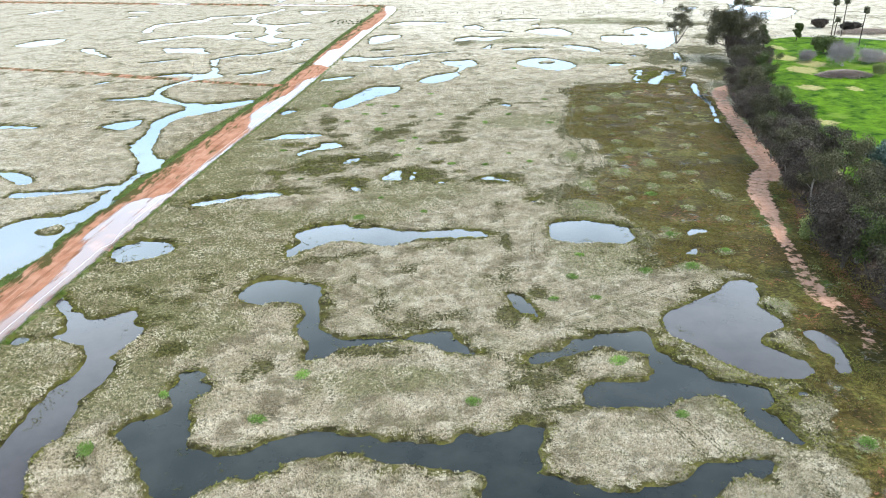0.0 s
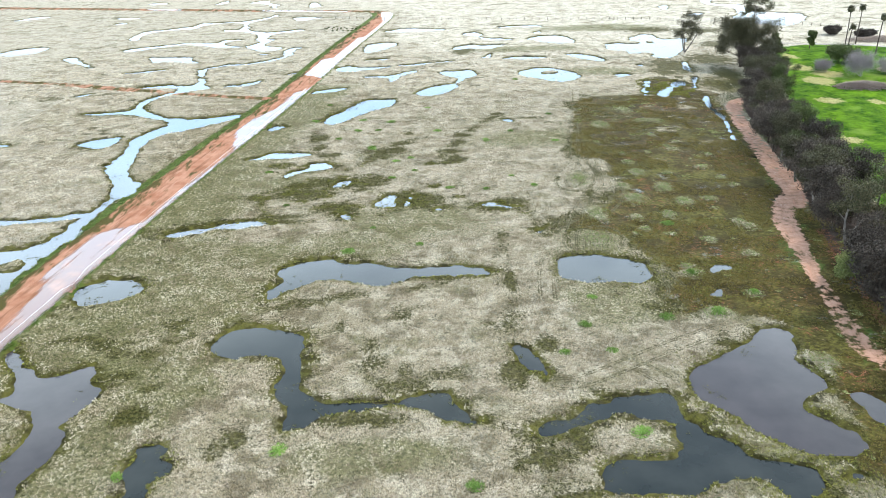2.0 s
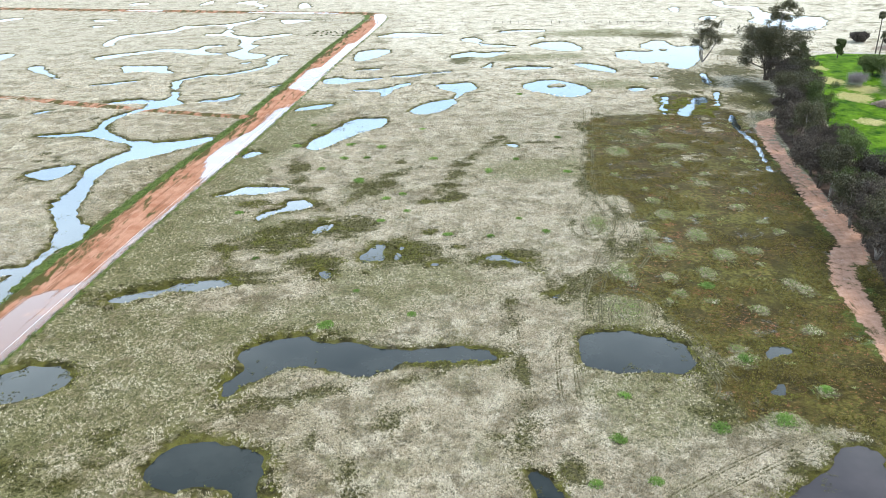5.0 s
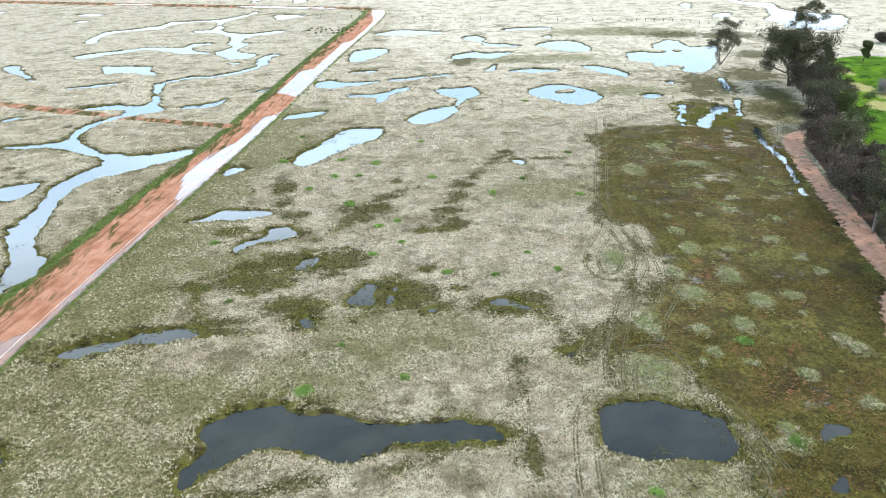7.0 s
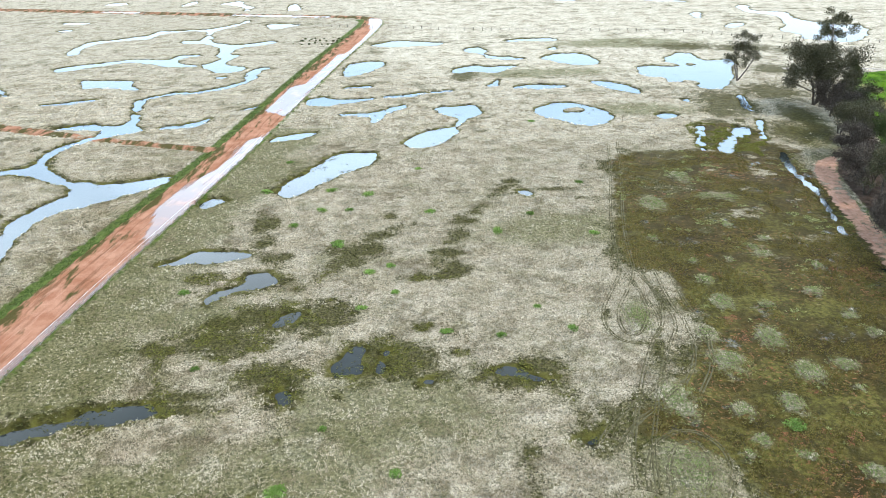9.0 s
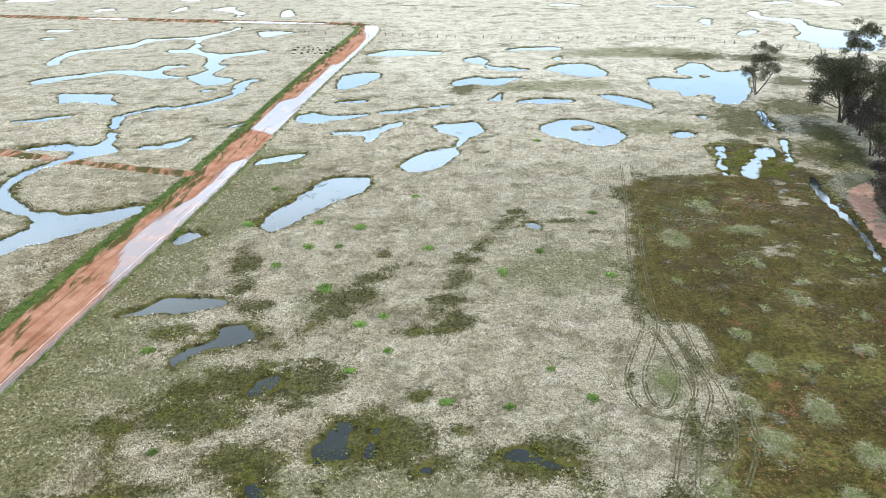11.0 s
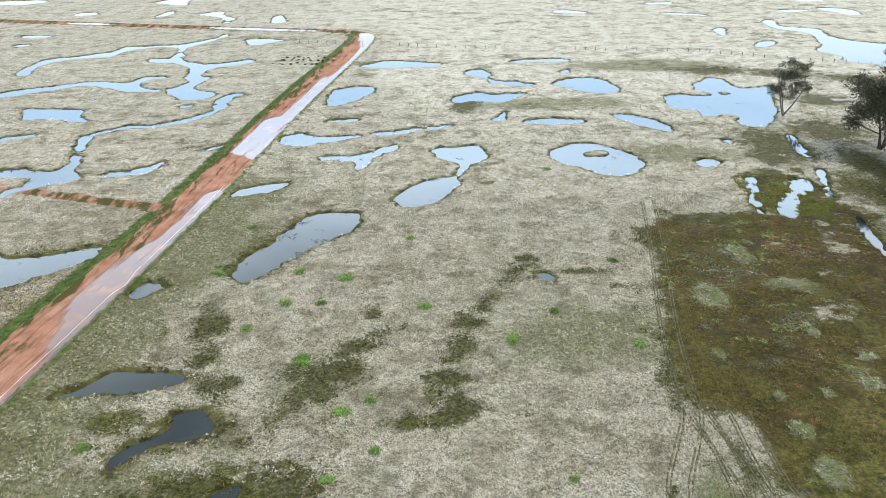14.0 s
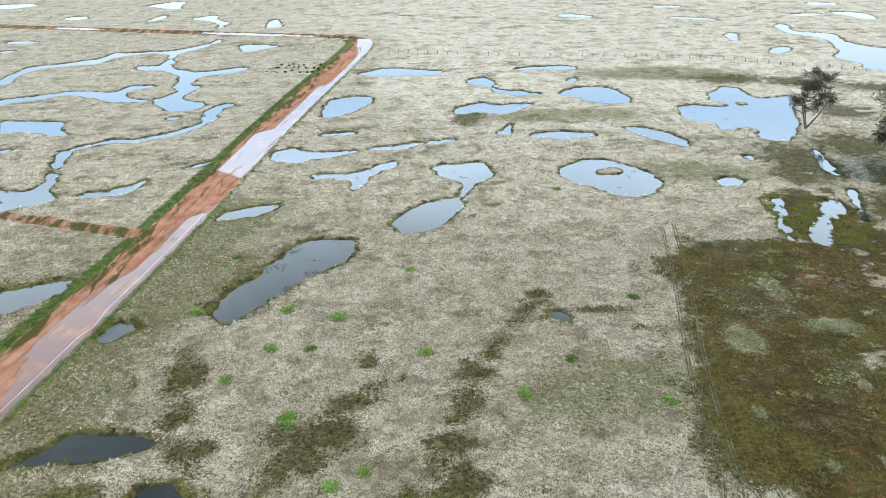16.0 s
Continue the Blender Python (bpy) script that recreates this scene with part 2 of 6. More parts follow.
def blade_material(name, colors, dull, cream):
    """Dead grass: each tuft its own tone, drifting over metres between damp olive and bleached cream."""
    n = Net(name, 0.9)
    ramp = n.t.nodes.new("ShaderNodeValToRGB")
    e = ramp.color_ramp.elements
    while len(e) < len(colors):
        e.new(0.5)
    for i, c in enumerate(colors):
        e[i].position, e[i].color = i / (len(colors) - 1), (*c, 1)
    n.set(ramp.inputs["Fac"], n.geo.outputs["Random Per Island"])
    tone = drift(n, ramp.outputs["Color"], dull, (0.150, 0.145, 0.070), cream)
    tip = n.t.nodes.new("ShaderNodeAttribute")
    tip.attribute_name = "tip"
    # bleached seed heads; shade low in the tuft put into the root colour
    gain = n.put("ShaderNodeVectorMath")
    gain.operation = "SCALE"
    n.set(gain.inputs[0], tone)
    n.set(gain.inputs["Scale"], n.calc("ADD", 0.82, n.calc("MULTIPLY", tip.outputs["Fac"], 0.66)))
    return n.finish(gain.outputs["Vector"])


def plain_material(name, a, b, scale, rough=0.85, bump=0.3, stretch=None):
    n = Net(name, rough)
    f = n.noise(scale, 5.0, 0.6, 0.0, stretch)
    n.bump(f, bump, 0.02)
    return n.finish(n.mix(n.ramp(f, 0.35, 0.65), a, b))


GROUND = ground_material()
WATER = water_material("marsh_water", (0.006, 0.010, 0.010), (0.017, 0.021, 0.020))
MUDDY = water_material("silty_water", (0.022, 0.020, 0.023), (0.036, 0.032, 0.035))
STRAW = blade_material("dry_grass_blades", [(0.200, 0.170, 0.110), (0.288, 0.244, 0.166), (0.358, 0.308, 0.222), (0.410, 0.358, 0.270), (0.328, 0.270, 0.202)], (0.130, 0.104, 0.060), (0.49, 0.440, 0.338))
REED = random_material("green_grass_blades", [(0.075, 0.145, 0.022), (0.125, 0.215, 0.042), (0.20, 0.27, 0.090)])
VERGEGRASS = random_material("shoulder_grass_blades", [(0.030, 0.048, 0.009), (0.060, 0.085, 0.019), (0.105, 0.120, 0.040)])
MOUNDGRASS = random_material("hummock_grass_blades", [(0.095, 0.125, 0.032), (0.165, 0.195, 0.064), (0.26, 0.275, 0.118), (0.36, 0.345, 0.185), (0.11, 0.175, 0.038)])
RIMGRASS = random_material("bank_grass_blades", [(0.022, 0.022, 0.006), (0.060, 0.059, 0.016), (0.120, 0.120, 0.032)])
MOSS = random_material("yellow_green_moss", [(0.052, 0.056, 0.009), (0.105, 0.104, 0.018), (0.170, 0.160, 0.036), (0.082, 0.110, 0.018)])
RUSTY = random_material("rusty_weed_leaves", [(0.12, 0.045, 0.024), (0.20, 0.075, 0.040), (0.26, 0.125, 0.075)])
HOLLOW = random_material("hollow_grass_blades", [(0.020, 0.023, 0.006), (0.050, 0.052, 0.013), (0.105, 0.098, 0.030), (0.048, 0.064, 0.013)])
WEED = random_material("flooded_weed_leaves", [(0.080, 0.068, 0.014), (0.118, 0.102, 0.024), (0.158, 0.138, 0.036), (0.150, 0.100, 0.044), (0.180, 0.160, 0.058)])
BARK = plain_material("pale_gum_bark", (0.075, 0.062, 0.052), (0.20, 0.18, 0.16), 2.5, stretch=(1, 1, 0.2))
DARKBARK = plain_material("dark_bark", (0.035, 0.028, 0.022), (0.09, 0.075, 0.06), 3.0, stretch=(1, 1, 0.2))
GUMLEAF = random_material("gum_leaves", [(0.017, 0.018, 0.008), (0.038, 0.039, 0.017), (0.060, 0.052, 0.027), (0.095, 0.086, 0.050)], 0.6, spread=0.8)
GREENLEAF = random_material("green_leaves", [(0.022, 0.035, 0.009), (0.050, 0.069, 0.018), (0.100, 0.115, 0.037)], 0.6)
BROWNLEAF = random_material("purplish_brown_leaves", [(0.021, 0.0165, 0.013), (0.050, 0.040, 0.031), (0.096, 0.076, 0.061)], 0.65, spread=0.8)
BLUELEAF = random_material("blue_green_leaves", [(0.024, 0.042, 0.033), (0.050, 0.082, 0.066), (0.11, 0.15, 0.13)], 0.6)
LIMELEAF = random_material("yellow_green_leaves", [(0.058, 0.072, 0.017), (0.120, 0.138, 0.043), (0.192, 0.204, 0.084)], 0.6)
TWIG = random_material("bare_grey_twigs", [(0.19, 0.165, 0.150), (0.32, 0.285, 0.275), (0.26, 0.228, 0.232)], 0.9)
THATCH = random_material("brown_thatch", [(0.19, 0.145, 0.118), (0.31, 0.25, 0.21), (0.40, 0.335, 0.29)], 0.95)
WOOD = plain_material("weathered_post", (0.035, 0.030, 0.023), (0.086, 0.074, 0.062), 8.0)
ZINC = plain_material("pale_galvanised_steel", (0.50, 0.50, 0.52), (0.68, 0.68, 0.70), 3.0, 0.45)
WIRE = plain_material("galvanised_wire", (0.18, 0.18, 0.18), (0.3, 0.3, 0.3), 8.0, 0.5)
RUT = plain_material("flattened_rut", (0.040, 0.036, 0.016), (0.095, 0.086, 0.046), 1.6)
PATH = plain_material("pale_path", (0.218, 0.195, 0.176), (0.312, 0.281, 0.257), 0.6)

# ---- the lie of the land ----
WATERS = []


def smooth_ring(pts, rounds=2, closed=True):
    """Corner-cutting: a soft line through the middle of each leg."""
    p = np.array(pts, float)
    for _ in range(rounds):
        q = np.roll(p, -1, 0) if closed else p[1:]
        b = p if closed else p[:-1]
        cut = np.stack([0.75 * b + 0.25 * q, 0.25 * b + 0.75 * q], 1).reshape(-1, p.shape[1])
        p = cut if closed else np.concatenate([p[:1], cut, p[-1:]])
    return p


def shore(kind, pts):
    WATERS.append((kind, "ring", smooth_ring(pts, 1)))


def course(kind, pts):
    WATERS.append((kind, "line", smooth_ring(pts, 2, False)))


def to_line(px, py, line, reach=None):
    """Distance from points to a line of (x, y) or, less the half-width, (x, y, r)."""
    best = np.full(px.shape, 1e9)
    for a, b in zip(line[:-1], line[1:]):
        dx, dy = b[0] - a[0], b[1] - a[1]
        u = np.clip(((px - a[0]) * dx + (py - a[1]) * dy) / max(dx * dx + dy * dy, 1e-9), 0, 1)
        d = np.hypot(px - a[0] - u * dx, py - a[1] - u * dy)
        if len(a) > 2:
            d = d - (a[2] + u * (b[2] - a[2]))
        best = np.minimum(best, d)
    return best


def to_ring(px, py, ring):
    """Distance from points to a closed ring, negative inside."""
    d = to_line(px, py, np.concatenate([ring, ring[:1]])[:, :2])
    inside = np.zeros(px.shape, bool)
    for a, b in zip(ring, np.roll(ring, -1, 0)):
        if a[1] == b[1]:
            continue
        inside ^= ((a[1] > py) != (b[1] > py)) & (px < (b[0] - a[0]) * (py - a[1]) / (b[1] - a[1]) + a[0])
    return np.where(inside, -d, d)


def spaced(*legs):
    """Grid lines: legs of (end, step at its end), the step growing evenly."""
    out = [legs[0][0]]
    step = legs[0][1]
    for end, last in legs[1:]:
        first, start = step, out[-1]
        while out[-1] < end - 1e-6:
            u = (out[-1] - start) / (end - start)
            out.append(out[-1] + first + (last - first) * u)
        step = last
    return np.array(out)


def wavy(x, y, size, seed):
    """Cheap smooth noise, -1 to 1, from a table of random heights."""
    rng = np.random.RandomState(seed)
    tab = rng.rand(256, 256) * 2 - 1
    u, v = x / size, y / size
    iu, iv = np.floor(u).astype(int), np.floor(v).astype(int)
    fu, fv = u - iu, v - iv
    fu, fv = fu * fu * (3 - 2 * fu), fv * fv * (3 - 2 * fv)
    g = lambda a, b: tab[a % 256, b % 256]
    return (g(iu, iv) * (1 - fu) + g(iu + 1, iv) * fu) * (1 - fv) + (g(iu, iv + 1) * (1 - fu) + g(iu + 1, iv + 1) * fu) * fv


def step_up(v, lo, hi):
    u = np.clip((v - lo) / (hi - lo), 0, 1)
    return u * u * (3 - 2 * u)


# water bodies: shorelines of ponds, courses of creeks (x, y, half-width)
shore("creek", [(-113.5, 301.7), (-113.2, 307.9), (-113.6, 315.9), (-111.9, 320), (-106.3, 321.2), (-102.3, 324.7), (-98.5, 327.5), (-96.1, 331.1), (-96.8, 336.6), (-91.2, 337.2), (-86.3, 337.9), (-81.4, 339), (-77.3, 340.8), (-73.6, 346.4), (-70.2, 351.6), (-70.6, 357.3), (-68.3, 357.1), (-67.5, 353.3), (-70, 348), (-72.3, 341.8), (-74.3, 337.2), (-76, 333.1), (-75.9, 327.8), (-74.5, 323.8), (-72.6, 323.7), (-72.6, 320.8), (-73.9, 318.8), (-76.2, 319.5), (-77, 323.9), (-77.6, 330.1), (-79, 333.3), (-82.8, 335.1), (-86.5, 334.7), (-90.6, 331.7), (-93.5, 329.4), (-94.3, 324.9), (-94.4, 321.1), (-98.5, 319.9), (-102.6, 318.1), (-106.5, 316.1), (-109.2, 314.3), (-110.3, 310.4), (-110.8, 306.5), (-110, 301.5), (-108.8, 296.7), (-110.4, 295.6)])
shore("creek", [(-76.2, 319.5), (-73.9, 318.8), (-71.2, 313.1), (-68.6, 311.4), (-63.4, 309.2), (-59.6, 310.4), (-56.6, 312.4), (-54, 313.3), (-51.2, 314.8), (-50.1, 311.2), (-52.9, 308.7), (-55.7, 306.2), (-59.3, 304.6), (-60.7, 301.5), (-61.9, 297.9), (-61.4, 294.4), (-57, 291.9), (-58, 289.7), (-59.4, 285.4), (-60, 281.3), (-58.4, 278.2), (-52.8, 276.4), (-52, 274.1), (-52.4, 271.3), (-54.7, 269), (-58.6, 269.2), (-61.8, 271.7), (-65.2, 277.6), (-67, 280), (-64.2, 280.9), (-62.8, 284.5), (-62.1, 286.6), (-65.5, 291.6), (-64.8, 294.5), (-65.8, 301.7), (-68.5, 306.9), (-72.5, 309.7), (-73.7, 312.4), (-75.5, 311.7), (-78, 311.3), (-81.5, 312.9), (-82.9, 317.1), (-79.5, 317.4), (-76.4, 317.3)])
shore("creek", [(-107.2, 277.5), (-103.1, 281.3), (-101.3, 281.8), (-98.2, 283.7), (-94, 286), (-90.1, 289.1), (-85.8, 288.9), (-81.1, 287.5), (-77.2, 288.4), (-76.4, 292.2), (-74.5, 294.3), (-70.1, 294.1), (-68.4, 292.4), (-70.6, 290.7), (-73.1, 290.4), (-74.6, 287.2), (-74.3, 284), (-71.9, 280.9), (-67.4, 279.8), (-65.2, 277.6), (-66.6, 277.4), (-71.1, 277.4), (-75.4, 278.2), (-79.8, 280.4), (-84.7, 283.5), (-89.5, 285.2), (-92.1, 281.8), (-95.1, 279.5), (-98.3, 277.7), (-100.2, 275.5), (-104.1, 271.8)])
shore("pond", [(-93, 262.2), (-90.9, 262.8), (-85, 261.9), (-79, 262), (-78, 260.3), (-77.9, 257.9), (-76.3, 254.7), (-73.1, 251.8), (-74.7, 250.9), (-79.6, 252.1), (-83.7, 253.5), (-86.2, 253.3), (-88.3, 252.9), (-89.1, 253.7)])
shore("pond", [(-57.8, 262.7), (-55.7, 264.3), (-55.3, 266), (-54.4, 264.3), (-55.4, 261.8)])
shore("pond", [(-121.8, 436.6), (-117.9, 443.9), (-111.5, 450.1), (-106.3, 448.3), (-106.2, 438.5), (-102.5, 426), (-109.7, 429.6), (-116.2, 433.1)])
shore("pond", [(-107.4, 394.2), (-106.7, 404.2), (-104.2, 414.7), (-102.1, 403.9), (-104.1, 396.4)])
shore("pond", [(-141.8, 404.1), (-139.5, 410.2), (-133.9, 408.8), (-131.3, 404.4), (-137.3, 401.2)])
shore("pond", [(-140.2, 357.7), (-136.8, 358.7), (-127.6, 357), (-130.8, 353.4), (-134.9, 351.9)])
shore("pond", [(-91.7, 400.6), (-88.1, 408.1), (-82.6, 409.4), (-80.4, 397.3), (-74.7, 392), (-73.9, 387.2), (-75.7, 384.9), (-73.2, 378), (-77.1, 381.4), (-78.5, 389.8), (-82.6, 395)])
course("creek", [(-67.8, 243.6, 1.15), (-65.3, 245.8, 1.15), (-62.1, 247.5, 1.15), (-59.3, 246.7, 1.15), (-56.6, 248.7, 1.15), (-53.2, 250.4, 1.15), (-50.5, 254.4, 1.15), (-49.3, 256.7, 1.15), (-47.9, 260.6, 1.15), (-48.8, 266.6, 1.15), (-48.7, 272, 1.15), (-47, 273.8, 1.15)])
shore("muddy_pond", [(36.6, 86.2), (37.8, 86), (38.9, 85.3), (38.3, 82.6), (37.5, 80.5), (37.3, 78.7), (37.9, 77.6), (38.1, 76.4), (38.5, 75.5), (37.8, 74.3), (36.5, 74.2), (35.5, 73.7), (34.6, 72.3), (34.5, 71.1), (35.5, 70.1), (36.3, 69), (37.2, 67.7), (37.5, 66.1), (37.2, 64.8), (36.1, 64.1), (34.5, 64.1), (33, 64.6), (31.6, 65.5), (30.4, 66.9), (29, 68), (28.1, 69.6), (27.1, 71.4), (25.7, 72.9), (24.9, 74.5), (24.9, 76.7), (25.6, 78.3), (27.3, 79.8), (29.6, 80.9), (32, 81.9), (33.9, 84), (35.4, 85.8)])
shore("muddy_pond", [(39.6, 73.6), (40.7, 74.1), (41.8, 73.2), (42.8, 71.9), (42.5, 69.4), (42, 66.9), (41.2, 65.2), (40.1, 65), (40.3, 67), (40.5, 69.2), (39.9, 71.1), (39.3, 72.3)])
shore("pond", [(33.8, 62.5), (34.6, 62.7), (36, 61.7), (35.3, 61.4), (33.8, 61.8)])
shore("creek", [(8.1, 69.3), (9.4, 70), (11.3, 70.6), (13, 71.7), (14.4, 72.8), (15.7, 73), (16.1, 73.5), (17.1, 73.9), (19, 73.8), (21.8, 75), (22.9, 74.2), (22.3, 70.7), (23.4, 69), (25.6, 66.5), (26.3, 65.2), (27.7, 64.1), (30.9, 63.4), (31.9, 62.8), (31.6, 61.4), (30.8, 60.1), (30.4, 58.3), (31.9, 55.4), (31.9, 54.4), (31.2, 54.3), (29.1, 56.3), (27.6, 58.4), (27.5, 60.2), (27.1, 61.6), (26, 62.3), (24.5, 62.1), (22.4, 61.3), (20.4, 60.2), (18.8, 60.1), (16.7, 60.6), (13.2, 60.5), (13.4, 62.5), (14.3, 63.9), (18, 65), (19.6, 65.7), (20.7, 66.7), (21.4, 68.3), (21.1, 69.6), (19.5, 70.3), (18.4, 71.1), (15.6, 70.9), (13.9, 69.9), (12.6, 68.9), (11, 68.3), (9.2, 68.2)])
shore("creek", [(-31, 57.8), (-30.9, 59.1), (-29.7, 60.2), (-28, 60.7), (-27.4, 61.9), (-27.8, 63.5), (-28.1, 64.9), (-28.3, 68), (-27.2, 68.5), (-26.5, 69), (-25.5, 67.7), (-24.7, 66.3), (-24, 64.8), (-24.8, 64), (-25.5, 63.4), (-25.5, 62), (-25, 59.8), (-24.2, 57.6), (-23.5, 56), (-22.5, 55), (-21.1, 54.5), (-19.9, 54.6), (-18.7, 55.1), (-17.8, 55.4), (-16.8, 56.6), (-15.3, 56.9), (-13.8, 57.5), (-12.3, 57.7), (-9, 57.1), (-7.5, 56.9), (-5.9, 56.2), (-6.2, 53.5), (-8.8, 54.8), (-10.9, 55), (-14.1, 53.4), (-15.4, 52.4), (-17.2, 51.7), (-19.1, 51.3), (-20.6, 50.6), (-21.4, 49.5), (-22, 48.2), (-24, 48.5), (-24.6, 49.9), (-25.7, 51.3), (-26.8, 52), (-27.4, 53.1), (-28.1, 55), (-29.2, 55.8), (-30.1, 56.6)])
shore("creek", [(-7.5, 56.9), (-5.9, 56.2), (-3.8, 56.3), (-1.7, 55.8), (0.1, 55.9), (0.3, 56.7), (1.9, 56.9), (3.4, 56.7), (5.1, 57.5), (7.2, 57.8), (8.8, 58), (10.2, 58.3), (8.9, 57), (8.3, 55.9), (7.9, 54.6), (8.1, 53.1), (7.7, 51.5), (8.7, 51.3), (9.8, 50.7), (12, 49.9), (13.8, 49.2), (15.7, 49.6), (18.1, 49.6), (20.2, 50.2), (21.3, 51.6), (22, 52.3), (24.3, 52.5), (26.2, 52.5), (27.9, 52.5), (27.8, 51.4), (26.6, 50.2), (25.1, 50.7), (24.1, 50.5), (22.8, 49.5), (21.5, 47.9), (13.7, 46.5), (2.4, 46.9), (2.5, 48.8), (3.1, 50.8), (1.7, 51.5), (-0.2, 51.9), (-2.2, 52.5), (-4.2, 53.1), (-6.2, 53.5), (-8.8, 54.8)])
shore("muddy_creek", [(-49.1, 85.8), (-48.7, 86.8), (-47.5, 84.9), (-46.2, 82.7), (-44.1, 80.8), (-42, 79.8), (-40.1, 80.1), (-39.1, 81), (-37.3, 81.4), (-36.1, 78.2), (-34.9, 76.3), (-35.7, 74.5), (-36.2, 73.3), (-36.6, 71.8), (-35.8, 69.3), (-35.6, 67.4), (-36.1, 65.2), (-36.5, 64.1), (-36.1, 61.9), (-36, 60.1), (-35.8, 58), (-36.3, 56.8), (-37.2, 55.6), (-37.1, 54.1), (-36.9, 52.7), (-36.3, 50.9), (-35.4, 48.5), (-38.8, 46.8), (-42.6, 53.6), (-41.1, 56.6), (-40.6, 58.2), (-40.6, 60.3), (-40.9, 62.1), (-39.8, 63.2), (-40.2, 65.4), (-39.3, 67.3), (-39.1, 68.9), (-39.7, 71.7), (-40.4, 73.8), (-41.9, 74.1), (-43.8, 74.8), (-45, 75.4), (-45.2, 76.3), (-43.9, 76.4), (-44.7, 78.6), (-46.6, 81.3), (-47.9, 83.5)])
shore("creek", [(-26.3, 84.3), (-25, 88.1), (-24.1, 89), (-21.5, 89), (-18.8, 88.3), (-16.1, 87.3), (-15.6, 85), (-15, 82.8), (-14.8, 80.4), (-14.8, 78), (-14.1, 76), (-12.8, 74.8), (-11.1, 74.1), (-8.9, 74.2), (-7, 73.7), (-4.8, 74.4), (-3.2, 75), (-1.6, 75.8), (0, 75.8), (1, 74.6), (1.6, 73), (3.5, 70.6), (3, 70), (1.5, 70.7), (0.3, 70.6), (-0.9, 71.6), (-3.5, 73.5), (-6.3, 72.7), (-8.1, 72.5), (-10, 72.6), (-11.8, 72), (-13.1, 70.1), (-14.2, 69.4), (-15.2, 69.1), (-16.1, 69.9), (-15.4, 71), (-15.1, 72.5), (-15.8, 73.7), (-16.5, 74.3), (-16.9, 75.5), (-17.7, 76.6), (-17.2, 78.1), (-16.9, 79.7), (-17.4, 81.5), (-18.6, 82.7), (-20.4, 83), (-21.7, 82.8), (-23, 82.4), (-24.5, 82.9)])
shore("pond", [(7.6, 83.5), (8.7, 84.2), (9.7, 82.1), (10.5, 79.9), (11.4, 78.2), (10.6, 77.6), (9.4, 79), (8.5, 80), (7.8, 81.4)])
shore("pond", [(15.5, 104.4), (16, 105.6), (17.3, 106.6), (19.9, 107), (22.5, 106.5), (25, 105.6), (27, 103.6), (27.8, 102), (27.7, 100.4), (26.9, 98.9), (25.6, 98), (23.7, 98.1), (20.8, 98.6), (17.9, 98.8), (15.9, 99.6), (15.2, 100.8), (15.1, 102.3)])
shore("pond", [(-22.1, 96.4), (-22.2, 98.2), (-21.4, 99.9), (-21.3, 101.4), (-22, 103), (-21.7, 104.7), (-20.1, 105.9), (-18.1, 106.7), (-16.6, 107.5), (-14.8, 106.9), (-13.1, 106.1), (-11.4, 105.6), (-9.8, 105.8), (-8, 104.9), (-5.8, 103.8), (-3.7, 104), (-1.6, 103.9), (0.6, 104.2), (3.2, 104.1), (4.2, 103.5), (6.5, 102.6), (6.7, 101.8), (5.1, 101.1), (3.1, 101.9), (1, 101.6), (-1.5, 101.5), (-4.1, 100.8), (-6, 99.6), (-7.9, 98.5), (-9.5, 99), (-11.3, 100), (-12.7, 100.8), (-14.8, 100.9), (-16.8, 100.6), (-18.4, 99.1), (-19.2, 98.1), (-20.4, 97.1), (-21.1, 96.1)])
shore("pond", [(-10.8, 127.3), (-10.3, 129.4), (-8.8, 131.1), (-7.5, 131.5), (-7.1, 129.3), (-7.4, 127.9), (-6.9, 126.2), (-8.8, 125.9), (-10.2, 126.4)])
shore("pond", [(-6.1, 127.2), (-5.6, 130), (-4.6, 130.9), (-4.8, 128.5), (-5.1, 126.4), (-5.7, 126.5)])
shore("pond", [(-1.3, 124.7), (-0.3, 125.6), (0.4, 124.6), (-1, 124.3)])
shore("pond", [(6.5, 126.4), (7.6, 127.3), (9.3, 127), (10.5, 125.8), (11.8, 125.1), (11.1, 124.5), (9.5, 125.2), (7.5, 125.7)])
shore("pond", [(11.7, 124.6), (12.5, 125.1), (13.2, 124.9), (12.6, 123.9)])
shore("pond", [(-18.9, 135.9), (-18.6, 137.8), (-17.3, 139), (-15.9, 139.8), (-15.2, 139), (-16.1, 137.4), (-17.3, 135.9), (-18.2, 135.2)])
shore("pond", [(-28.1, 141.3), (-28.3, 143.1), (-27.4, 144.2), (-26.4, 145.5), (-25.4, 146.3), (-24.4, 147.5), (-24.6, 149.1), (-24, 150.1), (-22.2, 150.1), (-20.7, 149.3), (-19.4, 148), (-19.5, 147), (-21, 146.6), (-22.3, 145.8), (-24, 145.3), (-25.1, 144.7), (-26.2, 143.6), (-27, 142.3), (-27.4, 141.4)])
shore("pond", [(-36.9, 152.1), (-36.6, 153), (-35.3, 153.9), (-34.1, 155.2), (-32.6, 156.6), (-30.6, 156.9), (-28.7, 156.6), (-26.9, 156.3), (-24.9, 156), (-25.2, 154.7), (-26.4, 153.7), (-28.6, 153.6), (-30.8, 153.4), (-33.2, 152.9), (-35.3, 152.5)])
